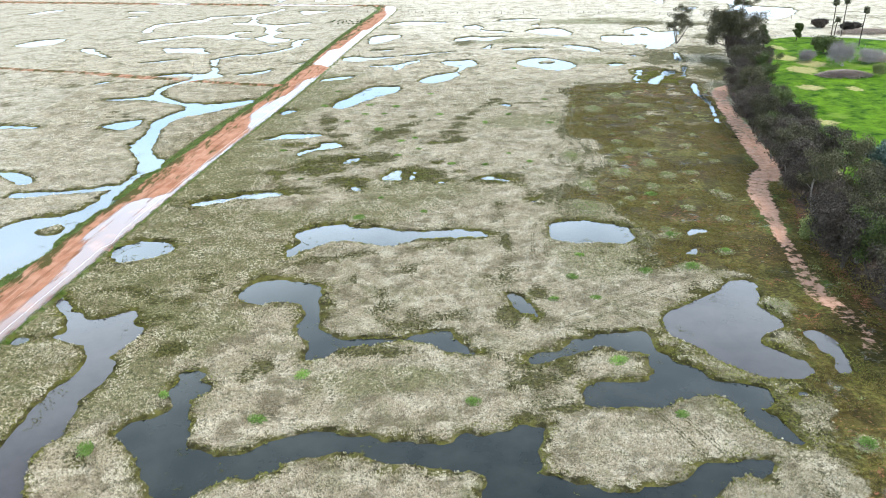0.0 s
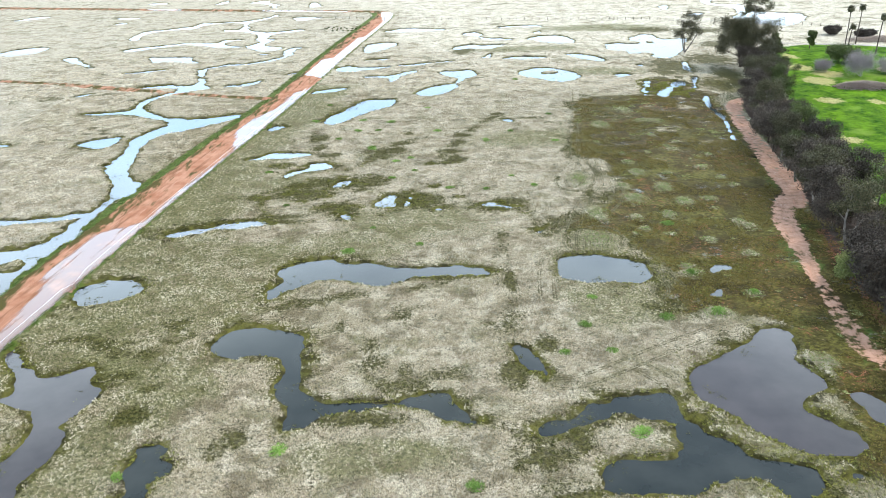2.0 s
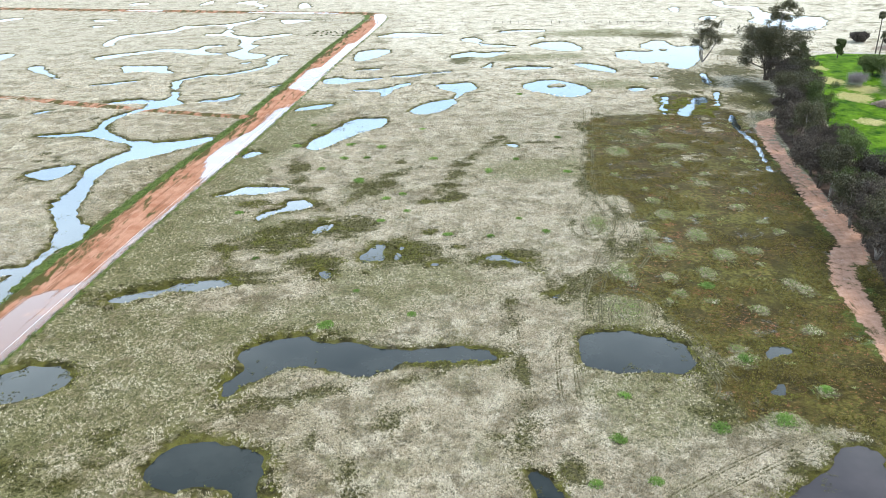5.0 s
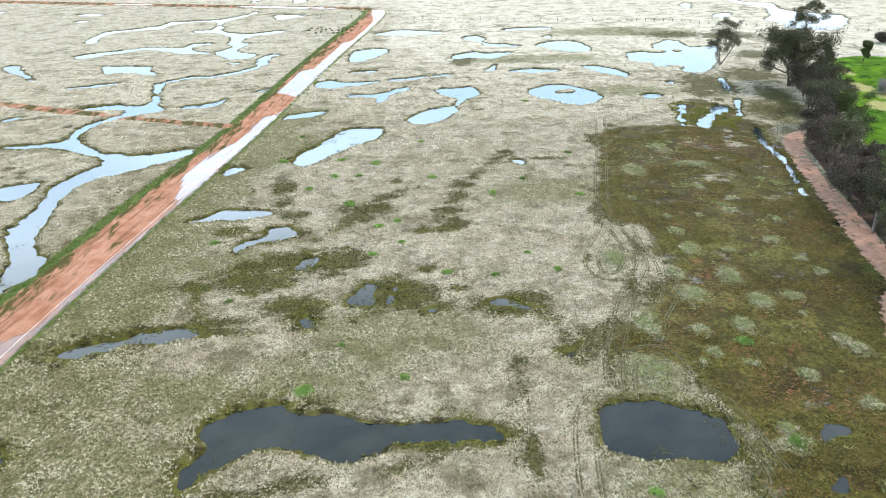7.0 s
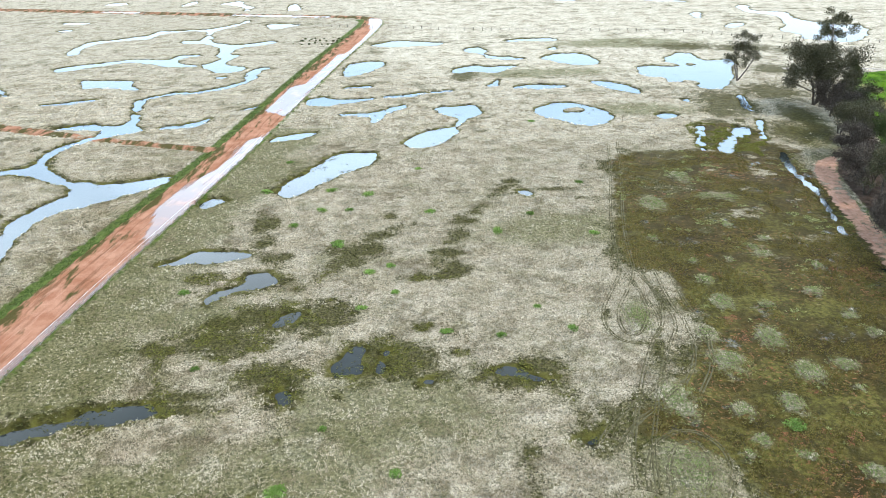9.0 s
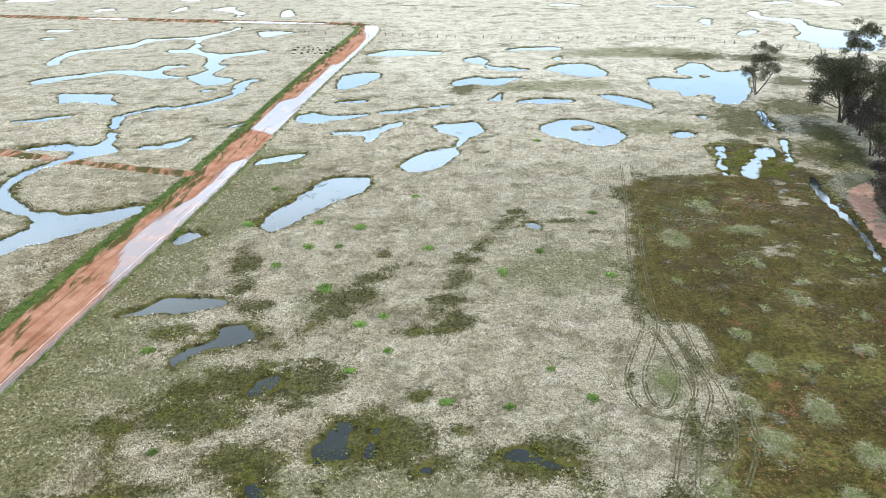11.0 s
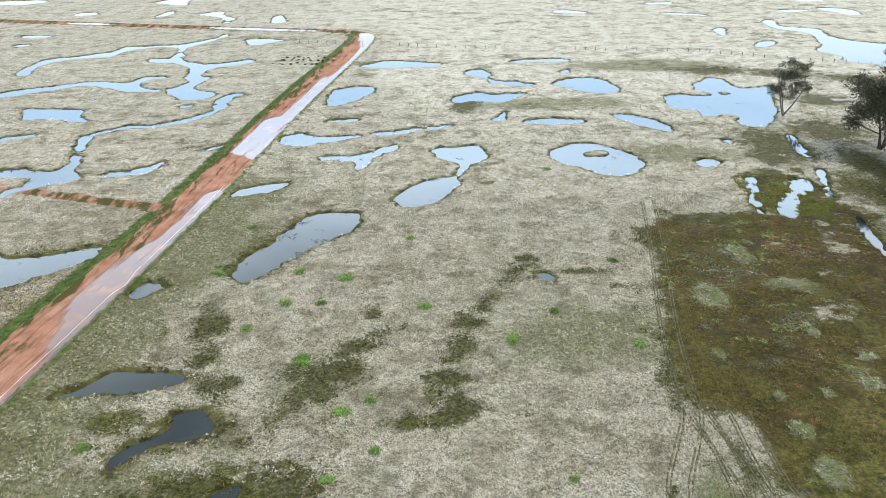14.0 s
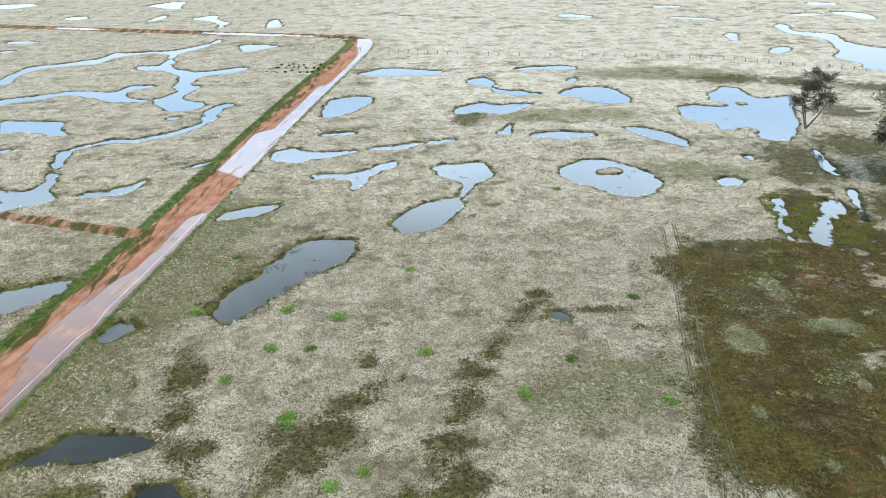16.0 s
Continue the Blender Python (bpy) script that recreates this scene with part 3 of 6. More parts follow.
shore("pond", [(-41.9, 116.6), (-40.5, 117.9), (-37.8, 118.9), (-35.1, 119.4), (-34, 120.9), (-31.2, 122), (-28, 122.1), (-26.5, 120.8), (-27.3, 119.9), (-29.6, 119), (-32.6, 118.5), (-35.1, 118.6), (-37.1, 117.2), (-39, 115.9), (-40.6, 115.5)])
shore("pond", [(54.8, 266.9), (58.2, 269.4), (60.8, 269.3), (63.6, 267.5), (66.7, 269.5), (65.3, 272.9), (63.6, 274.1), (66.9, 281.6), (70.4, 284.5), (73, 285.6), (74.7, 283), (73.9, 277.1), (75.4, 274.1), (79.9, 275), (84, 276.6), (81.8, 269.4), (78.4, 261.7), (75.1, 252.3), (72.5, 245.8), (70.1, 241.8), (66.8, 240.7), (64.5, 244.1), (63.9, 249.2), (61.4, 250.6), (57.9, 249.4), (59.2, 255.3), (56.1, 255.4), (53.9, 258.8)])
shore("pond", [(54.2, 212.6), (55.6, 212.4), (54.7, 208.2), (52.8, 203.2), (51.7, 199.7), (51.4, 196.6), (49.8, 196.6), (50, 199.7), (51.3, 204.5), (52.9, 209.6)])
shore("pond", [(61.2, 211.2), (63.6, 212.2), (64.3, 211.1), (63.7, 207.1), (62.9, 205.9), (60.9, 204.9), (59.1, 203), (57.5, 199.5), (56.6, 196.6), (54.7, 194), (54, 195.1), (52.8, 196.3), (53.7, 199.6), (56, 203.1), (57.5, 205), (59.4, 206.7), (60.3, 209.3)])
shore("pond", [(47.8, 219.8), (49.8, 221.9), (52, 222.4), (52.1, 219.6), (50, 217.9), (47.9, 217.7)])
shore("pond", [(56.9, 233.9), (59, 233.4), (58.6, 229.9), (57, 231)])
course("ditch", [(64.3, 194.7, 0.4), (62, 186, 0.5), (62.3, 180.7, 0.6), (62, 175.6, 0.4), (60.8, 169, 0.5), (59.4, 162.5, 0.6), (58.6, 158.8, 0.4)])
course("ditch", [(71.4, 235.9, 0.56), (70.2, 230.8, 0.7), (69.4, 226, 0.84), (69.2, 222.8, 0.56)])
course("ditch", [(68, 215.5, 0.48), (66.4, 209.9, 0.6), (64.3, 202.8, 0.72)])
course("ditch", [(58.4, 147.6, 0.28), (58.3, 145.8, 0.35), (58.1, 143.9, 0.42)])
shore("pond", [(34, 294.8), (37.2, 298.7), (37.5, 293.9), (35.3, 291.3)])
shore("pond", [(-50, 74.7), (-49.8, 75.9), (-47.2, 75.8), (-47.3, 74.7), (-48.5, 73.9)])
shore("pond", [(-47.1, 97.1), (-46.9, 100.6), (-45.1, 102.4), (-41.3, 102.6), (-39.5, 101.5), (-37.9, 99.2), (-39.1, 97.3), (-42.2, 95.8), (-45, 95.4)])
shore("pond", [(13.7, 115.1), (15.3, 116.7), (15.6, 115.6), (14.8, 114.5), (13.8, 114.4)])
shore("pond", [(34.1, 100), (35.3, 101.8), (36.4, 103.6), (38.9, 101.9), (37.4, 101.1), (35.5, 100.3)])
shore("pond", [(32.6, 94.5), (33.8, 95.8), (35.1, 96), (34.9, 94.6), (33.3, 93.8)])
shore("pond", [(13.6, 178.7), (15.2, 178), (16.7, 176.4), (15.4, 175.4), (14, 176.7)])
shore("pond", [(-26.5, 179.8), (-25.2, 183.3), (-21.1, 190.9), (-19.3, 197.9), (-16.3, 199.4), (-12.3, 199.6), (-10, 198), (-10.3, 194.9), (-12.1, 190.7), (-15.4, 187.5), (-17.7, 183.8), (-19.9, 181), (-21.9, 177.7), (-23.5, 176.2), (-25.1, 177.2)])
shore("pond", [(-37, 172.6), (-37.2, 175.6), (-35.7, 176.8), (-31.8, 175.4), (-33.2, 174.3), (-35.4, 173.4)])
shore("pond", [(-6.1, 204.5), (-5.4, 207.7), (-2, 212.1), (2.4, 214.4), (4.8, 216.1), (4.9, 220.7), (3.5, 222.7), (0.6, 224.5), (0.2, 229.4), (2.7, 230.9), (8.9, 232.2), (10.6, 227.6), (10.9, 224.7), (8.3, 222), (6.2, 218), (5.1, 213.1), (4.5, 208.5), (1.4, 203.2), (-2.2, 200.7), (-4.7, 201.8)])
shore("pond", [(22.7, 225.7), (24.7, 231.6), (28.5, 233.3), (33.3, 231.3), (37.2, 226.6), (38.6, 220.9), (38, 216.9), (34.9, 213.8), (31.2, 213.4), (27.5, 217.3), (23.5, 221.4)])
shore("pond", [(39, 251.2), (41.5, 253.1), (45.6, 250.9), (48.8, 246.1), (49.8, 240.9), (48.4, 239.2), (45.4, 241.8), (41.2, 247.2)])
shore("pond", [(19.6, 248.4), (22.5, 250.7), (32.8, 249.1), (32, 246.4), (26.2, 245.1), (20.2, 245.8)])
shore("pond", [(29.8, 281), (33.9, 285.3), (39.9, 287.9), (44.3, 285.9), (46.2, 277.5), (45.6, 272.4), (42.4, 270.5), (35.9, 273.9), (31.4, 278.2)])
shore("pond", [(4.5, 266), (7.1, 270.7), (11.2, 274), (14.9, 271.3), (20.1, 272.1), (23.6, 272.4), (21, 268.6), (16.7, 262.7), (10.7, 265.3), (5.6, 263.2)])
shore("pond", [(8.2, 293.7), (12.6, 299.8), (15.3, 296.4), (15.2, 290.3), (15.9, 285.6), (21.3, 284.2), (27, 280.6), (22.1, 278.7), (15.7, 281.7), (14, 287.4), (10.7, 290.5)])
shore("pond", [(21.5, 308.1), (27.2, 311.3), (36.7, 312.3), (39.9, 308.5), (35.7, 305.9), (28.2, 307), (23.5, 305.9)])
shore("pond", [(13.1, 248.3), (15.3, 253.4), (16.7, 256.2), (15.8, 249.4)])
shore("pond", [(-24.8, 263.7), (-24.6, 274.1), (-22, 279.7), (-16.8, 281.6), (-13.7, 279.3), (-14.1, 272.7), (-16.9, 267.9), (-20.1, 262.6), (-23, 261.4)])
shore("pond", [(-20.5, 302.8), (-18.9, 306.1), (-11.6, 311.3), (-3.8, 309.4), (3.9, 307.6), (2.3, 302.3), (-3.7, 301.9), (-11, 300.3), (-17, 302)])
shore("pond", [(-23.1, 249.1), (-18.9, 252), (-14.9, 251.8), (-15.2, 248.7), (-18.5, 248.5)])
shore("pond", [(-29.5, 234.9), (-29.4, 240.2), (-26.5, 241.9), (-21.6, 238.2), (-17.5, 238.8), (-13.3, 239.6), (-15.1, 236.3), (-20.2, 235.5), (-23.9, 232.5), (-27, 232.6)])
course("creek", [(-11.2, 240.2, 0.87), (-6.9, 240.7, 1.23), (-2.4, 243, 0.9)])
course("creek", [(0.1, 244, 0.91), (4, 244.9, 0.74)])
shore("pond", [(-20.7, 225.8), (-19, 226.3), (-14.1, 226.1), (-11.3, 228.4), (-9.5, 231.3), (-6, 233.7), (-6.4, 230.6), (-9.7, 226), (-11.5, 219.2), (-13.2, 219.3), (-13.3, 222.7), (-15.8, 223.9), (-19.7, 223.8)])
shore("pond", [(-32.8, 205.8), (-31.7, 209.7), (-29.4, 211.4), (-23.8, 212.9), (-24, 210.6), (-26.3, 208.8), (-29.4, 207.4)])
shore("pond", [(95.6, 356.9), (100.4, 359.8), (99.3, 351.6), (94.8, 344), (94, 346.9)])
shore("pond", [(98.5, 327.6), (104.1, 334.2), (108, 334), (104.3, 326.4), (100.1, 324.2)])
shore("pond", [(119.5, 375.6), (124.2, 374.1), (119.6, 360.7), (126, 358.2), (131.8, 354.6), (128.9, 344.7), (129.5, 335.3), (135.2, 330.6), (146.9, 323.9), (128.9, 293.8), (119.3, 300.8), (114, 304.5), (118.3, 310), (114.8, 315.4), (114.2, 320.9), (119.3, 325.6), (122.8, 335.8), (124.2, 350), (117.9, 352.4), (116.8, 360.9)])
course("creek", [(89.7, 391.6, 1.99), (96.5, 389.8, 2.63), (102.1, 386.8, 1.94)])
course("pond", [(50.2, 399.8, 2.77), (54.2, 398.2, 4.12), (57.8, 396.5, 2.72)])
course("pond", [(137.2, 394.9, 2.75), (142.9, 395.8, 2.77)])
course("pond", [(154.1, 399.2, 2.84), (158.3, 394.7, 5.52), (157.8, 385.4, 2.6)])
course("pond", [(155.3, 423.4, 3.28), (160.9, 423, 3.27)])
course("pond", [(90.7, 418.9, 2.36), (97.8, 419.9, 2.37)])
course("creek", [(-43.8, 230.5, 0.61), (-41.3, 232.5, 0.78), (-37.9, 235.3, 0.65)])
shore("pond", [(-60.7, 393), (-58.7, 399.5), (-53.8, 383.8), (-54.8, 377.9), (-58.8, 378.2)])
course("pond", [(-188.4, 440.4, 6.64), (-175.6, 441.1, 6.69)])
shore("creek", [(-71.3, 105.1), (-68.4, 109.2), (-64.7, 112.4), (-58.8, 113.3), (-56.9, 124.8), (-55.6, 132), (-58.6, 142), (-64.5, 150.5), (-61.1, 153.4), (-64.4, 164.2), (-64.1, 172.2), (-60.6, 180), (-52, 183.1), (-46.2, 188.2), (-46.4, 182.6), (-54, 175.3), (-60.5, 170.9), (-60.6, 159.6), (-58.3, 149.3), (-56.4, 143.6), (-51.6, 138.1), (-54.5, 131.9), (-55.4, 124.7), (-54.3, 117.9), (-55.9, 110.8), (-57, 103.3), (-56.7, 95.7), (-59, 91.2), (-61.7, 85.3)])
shore("pond", [(-86, 137.1), (-82.2, 135.9), (-77.5, 135), (-72.8, 129.5), (-73.7, 127.2), (-80.6, 133)])
course("creek", [(-72.9, 122.7, 1.36), (-66, 123.4, 1.1), (-61.5, 124.2, 1.11), (-56.9, 126.2, 0.86)])
shore("pond", [(-76.1, 165.2), (-72.8, 169.5), (-67.2, 171), (-67.2, 164.5), (-69.3, 162)])
course("creek", [(-98.2, 166.9, 1.15), (-90.1, 165.8, 0.91)])
shore("pond", [(-149.6, 273), (-146.5, 284), (-136.9, 287.5), (-133.6, 277.7), (-139.7, 269.6)])
course("pond", [(-181.4, 357, 2.68), (-176.3, 365.3, 3.75)])
shore("pond", [(-16.1, 123.1), (-15, 124.2), (-13.8, 122.8), (-14.2, 121.3), (-15.4, 121.7)])
shore("creek", [(-85.2, 191.2), (-81, 190.9), (-76.8, 191.9), (-74, 193.9), (-74.5, 201.8), (-74, 205.7), (-67.5, 215.1), (-76.1, 217.7), (-79.6, 216.8), (-78.1, 220.7), (-73.6, 221.3), (-68.2, 219.4), (-65.9, 220.7), (-68.8, 234.6), (-70.5, 238.9), (-70.1, 242.4), (-67.9, 244.1), (-68.2, 239.4), (-65.9, 226.9), (-64.2, 222.1), (-61.3, 217.5), (-61.2, 214.7), (-67.7, 211.6), (-72.3, 204.1), (-72.8, 199.3), (-71.8, 195.4), (-68.9, 191.5), (-62.6, 184.9), (-61, 185.6), (-54.5, 183.9), (-46, 188.4), (-45.6, 185.3), (-47.2, 182.9), (-57.2, 175.6), (-60.6, 170.7), (-62, 164.5), (-58.6, 152.1), (-63.9, 152.4), (-62.4, 158), (-63.5, 167.1), (-64.6, 170.9), (-59.1, 175.7), (-58, 177.8), (-61, 179.1), (-62, 183.3), (-67.8, 185.6), (-72.4, 189.6), (-76, 190.2), (-84.4, 189.6)])
shore("pond", [(-58.3, 216.5), (-56.8, 219.2), (-53.4, 219.9), (-51, 222.7), (-48.8, 225), (-48.6, 221), (-50.5, 217.6), (-54.7, 216.2)])
shore("creek", [(-93.6, 238.1), (-88.4, 240.2), (-83.2, 242.3), (-79.6, 241.3), (-83.6, 238.8), (-89.6, 236.8)])
shore("pond", [(-120.8, 262.2), (-121.1, 265.7), (-116.6, 265.3), (-114.3, 259.6), (-109.2, 253.8), (-103.7, 245), (-109.9, 252.3), (-115.1, 255.5)])
shore("pond", [(-61.4, 346.7), (-57, 347.8), (-46.5, 345), (-51.9, 340.2), (-55.8, 333.8)])
shore("pond", [(-134.3, 340.1), (-130, 343.4), (-127.1, 340.1), (-130.4, 336.7)])
shore("creek", [(-94.6, 209.6), (-91.5, 212.6), (-89, 213.2), (-91.1, 210.2), (-93.6, 207.8)])

# islands, hummocks, dark wet patches and green clumps: x, y and the two half-axes
ISLANDS = [(31.2, 226.2, 2.4, 1.8), (-59.5, 107, 2.1, 2), (64, 270, 2.8, 2), (69.9, 269.8, 1.7, 2), (63.7, 249.3, 2.1, 2), (17.5, 67.8, 3.9, 3.2), (-74.5, 214.3, 3.5, 1.6)]
MOUNDS = [(50.2, 149.1, 0.6, 0.7), (37, 53.9, 1.5, 1.2), (39.3, 78.8, 1.9, 1.9), (34.6, 139.7, 1.5, 2.1), (37.4, 131.7, 1.7, 2.6), (31.1, 126.9, 2.0, 2.5), (30.7, 132.5, 1.1, 1.8), (24.1, 120.6, 2.0, 3.0), (29.7, 118.9, 1.1, 1.5), (34.8, 120.0, 1.3, 2.0), (38.7, 125.2, 1.7, 2.1), (42.9, 126.4, 1.5, 1.4), (42.5, 122.2, 0.5, 0.8), (29.9, 114.7, 0.8, 1.0), (28.0, 112.7, 0.7, 0.8), (37.9, 110.3, 1.2, 1.2), (32.4, 101.9, 1.2, 1.0), (33.1, 100.2, 0.9, 0.8), (44.3, 116.4, 1.3, 1.6), (45.4, 114.9, 1.3, 1.5)] + [(41.8, 105.1, 1.1, 1.4), (34.3, 145.4, 1.1, 1.3), (39.8, 139.0, 0.9, 1.2), (46.7, 142.1, 1.2, 1.1), (48.4, 136.1, 0.9, 1.0), (49.4, 132.5, 1.0, 1.2), (33.0, 112.5, 0.9, 0.8), (22.6, 111.1, 2.2, 3.4), (44.5, 152.4, 1.2, 1.1), (39.4, 151.1, 0.7, 0.8), (46.5, 157.4, 0.9, 0.9), (50.3, 148.7, 0.8, 0.8), (43.1, 162.2, 0.7, 1.0), (34.3, 170.7, 2.3, 3.1), (44.0, 173.6, 2.2, 1.4), (47.0, 172.9, 2.1, 1.4), (41.9, 182.8, 1.5, 3.3), (31.1, 158.2, 0.8, 0.9), (43.9, 154.6, 0.7, 0.9), (34.5, 150.7, 0.7, 0.8)] + [(23.9, 136.3, 1.9, 3.6), (32.2, 99.8, 1.6, 1.3), (32.2, 89.5, 2.0, 1.6), (38.0, 93.8, 1.3, 1.0)]
BLOTS = [(-7.7, 160.7, 2.5, 1.4), (-9.7, 156.9, 1.8, 1.5), (-11.5, 153.8, 2, 1.4), (-13, 150.9, 1.7, 1.3), (-24.8, 165.8, 2.3, 2.2), (-24, 158.4, 1.9, 1.7), (2, 154.2, 2.5, 1.7), (2.6, 157.8, 1.2, 1), (4.6, 165.6, 2, 1.8), (6.6, 168.7, 1.1, 1.1), (1, 148, 2.1, 1.3), (13, 182.2, 1.9, 1.4), (19.5, 178.2, 3.7, 0.9), (-6.6, 167.9, 1.1, 1.5), (-1.8, 147.4, 2.8, 1.3), (-20.6, 154, 1.8, 1.4), (-23.9, 136.8, 3.6, 2.3), (-19, 138.5, 4, 3.3), (-13.5, 137, 2.3, 3.6), (-4.5, 128.6, 5.7, 4.1), (-17.9, 126.4, 2.9, 2.2)] + [(-15, 123.4, 0.8, 3.3), (-10.7, 152.8, 2.1, 2.4), (-7.9, 156.6, 2.2, 1.5), (4.6, 165.9, 1.9, 2.1), (2.6, 149.3, 2.4, 2.6), (6.2, 126.2, 1.8, 1.2), (11.3, 127.1, 3.3, 1.9), (-30.5, 131.6, 2.5, 1.6), (-25, 165.1, 1.9, 2.9), (14.9, 116, 2.1, 1.5), (8.9, 113.9, 1, 1.1), (-1.3, 135.6, 1.3, 1.3), (-24.9, 120.5, 4.4, 1.2), (-19.2, 68.5, 1.5, 1.9), (9, 65.5, 2.6, 1.8), (-23, 133, 6.2, 3.2), (-15.1, 137.4, 3.7, 3.4), (-4.4, 128.7, 5.5, 3.6), (8.4, 125, 3.9, 2.3), (-30.5, 72.3, 1.9, 1.8), (7.3, 78.2, 2, 2.4), (7.8, 261.4, 3.8, 8.6), (-10.9, 155.8, 4.7, 2.5), (1.4, 100.9, 5.8, 1)] + [(8.7, 99.3, 1, 3.1), (-12.2, 139, 3.6, 3.4), (-19.4, 139.5, 4.5, 2), (-15, 125.1, 2.4, 3.5), (-25.1, 122.8, 3.2, 0.9), (55.2, 204, 3, 7.5), (58.7, 214.4, 3, 2.2), (63.6, 215.1, 1.8, 1.9), (57.2, 197.5, 1.8, 3.4)]
GREENS = [(26.0, 88.8, 0.9, 1.0), (16.3, 87.8, 0.8, 0.8), (18.3, 82.2, 0.6, 0.7), (13.2, 82.0, 0.6, 0.7), (38.1, 94.1, 0.7, 0.6), (32.2, 89.5, 1.1, 0.8), (32.2, 99.8, 0.8, 0.7)] + [(2.5, 61.7, 0.9, 0.7), (22, 58.8, 0.7, 0.6), (-15, 66.8, 1, 0.8), (-32.8, 55.4, 1.3, 0.7), (-18.1, 59.4, 1, 0.7), (18.1, 68.2, 1.1, 0.9), (37, 53.9, 0.9, 0.7), (-28.3, 63.6, 0.7, 0.5), (-13.1, 109, 1, 0.9), (33.8, 116.9, 1.1, 0.9), (-8.2, 149.2, 0.8, 0.8), (18.4, 94.3, 0.7, 0.6), (-10.2, 117.4, 0.5, 0.4), (-13, 109.5, 0.8, 0.5), (-3.1, 111.3, 0.6, 0.6), (7.8, 133.3, 0.6, 0.6), (1.6, 134.3, 0.8, 0.6), (-4.6, 143.5, 0.6, 0.6), (-8.5, 139.9, 0.6, 0.7), (-31.1, 144.5, 0.8, 0.7), (-25, 127.7, 0.5, 0.5), (-13.2, 157.7, 0.9, 0.9), (16, 134.4, 0.8, 0.6), (12.5, 139.4, 0.5, 0.5)] + [(-16.8, 178.9, 1.2, 0.9), (-10.6, 176.8, 1.2, 1), (-17.2, 170.4, 1, 0.8), (-0.4, 169.4, 1, 0.8), (-13.4, 158.6, 1, 0.7), (-20.7, 164.7, 0.8, 0.8), (-5.5, 150.8, 0.8, 0.6), (-26.1, 193.3, 0.7, 0.7), (-2.7, 188.7, 0.7, 0.7), (14.8, 167.7, 0.8, 0.6), (24.5, 180.9, 0.8, 0.7), (-12.9, 170.3, 0.7, 0.7), (-27.4, 178.5, 0.9, 1.1), (9.4, 161.6, 1.4, 0.7), (23.2, 160.4, 0.8, 0.7), (20.6, 217.5, 0.9, 0.8)]

MAIN_ROAD = [(-60.5, 0, 4.2), (-57, 40, 4.2), (-54, 75, 4.0), (-51.5, 100, 4.0), (-49.3, 120, 4.0), (-45.5, 148, 3.8), (-41.8, 173, 3.7), (-38.4, 196, 3.4), (-35, 229, 3.5), (-31.3, 266, 3.7), (-23.4, 327, 3.8), (-21.3, 347, 3.4), (-24.5, 355.5, 2.6), (-38, 359.3, 3.0), (-90, 370.5, 3.4), (-156, 386.5, 3.5), (-260, 412, 3.6), (-420, 452, 3.6)]
RED_TRACK = [(-140, 236, 1.4), (-93, 220, 2.0), (-77.6, 213.3, 1.9), (-64, 208.7, 1.5), (-51.6, 204.4, 1.4), (-43, 201.5, 1.8)]
TREE_PATH = [(72.1, 191.2, 0.9), (67.9, 186.1, 2.3), (64.3, 172.5, 1.6), (62.6, 159.6, 1.9), (60.0, 144.2, 2.1), (59.1, 135.0, 2.4), (57.2, 127.2, 1.9), (55.6, 122.9, 1.5)]
SIDE_PATH = [(55.2, 126.5, 1.3), (53.6, 122.6, 1.7), (51.4, 118.0, 2.0), (49.2, 105.9, 1.3), (47.3, 97.2, 0.9), (46.3, 89.6, 1.4), (45.6, 84.8, 1.5), (45.3, 81.1, 1.5), (46.7, 76.5, 1.3), (45.1, 69.4, 1.4), (45.6, 40.0, 1.2)]
FAR_FENCE_LINE = [(-20, 404, 0.5), (4, 399, 0.6), (60, 384, 0.6), (150, 359, 0.7), (260, 330, 0.7)]
SWAMP = [(33.9, 194.5), (32.4, 189.3), (29.2, 176.3), (27, 165), (25.2, 153.7), (26.1, 151.1), (29.5, 143.9), (29.6, 134), (26.8, 127.5), (22, 122), (17, 117), (21, 113), (25.9, 110.8), (29, 103.5), (28.3, 94), (27.5, 88), (35, 88.5), (40, 86.9), (38.8, 78), (38.5, 71.9), (35.5, 61.6), (33.5, 54), (34, 40), (57, 40), (55.5, 75), (55.5, 88), (57, 103), (58, 116), (59, 139), (62.5, 158), (66, 182), (65, 191), (67, 204), (63, 215), (53, 213), (50, 200), (43, 195.5)]
LAWN = [(56, 76), (60, 90), (64.5, 105), (67.5, 118), (73, 155.3), (81, 185), (93, 226.8), (99, 240), (109.4, 259.5), (142.6, 251), (260, 225), (260, 60)]
# how far across the road the thin water reaches from its eastern edge: y, and the limit from -1 (west edge) to 1 (east edge)
SHEET = [(40, 0.3), (85, 0.25), (97, 0.0), (104, -0.55), (117, -0.6), (121, 0.68), (158, 0.72), (166, 0.0), (172, -0.55), (184, -0.35), (190, 0.1), (206, 0.0), (209, 0.8), (223, 0.9), (228, -0.9), (249, -0.9), (253, 0.05), (287, 0.0), (293, 0.5), (322, 0.4), (336, -0.1), (348, -1.0)]
CROSS_POOLS = [(-58, 362.6, 25, 2.6), (-124, 378.4, 11, 2.3)]
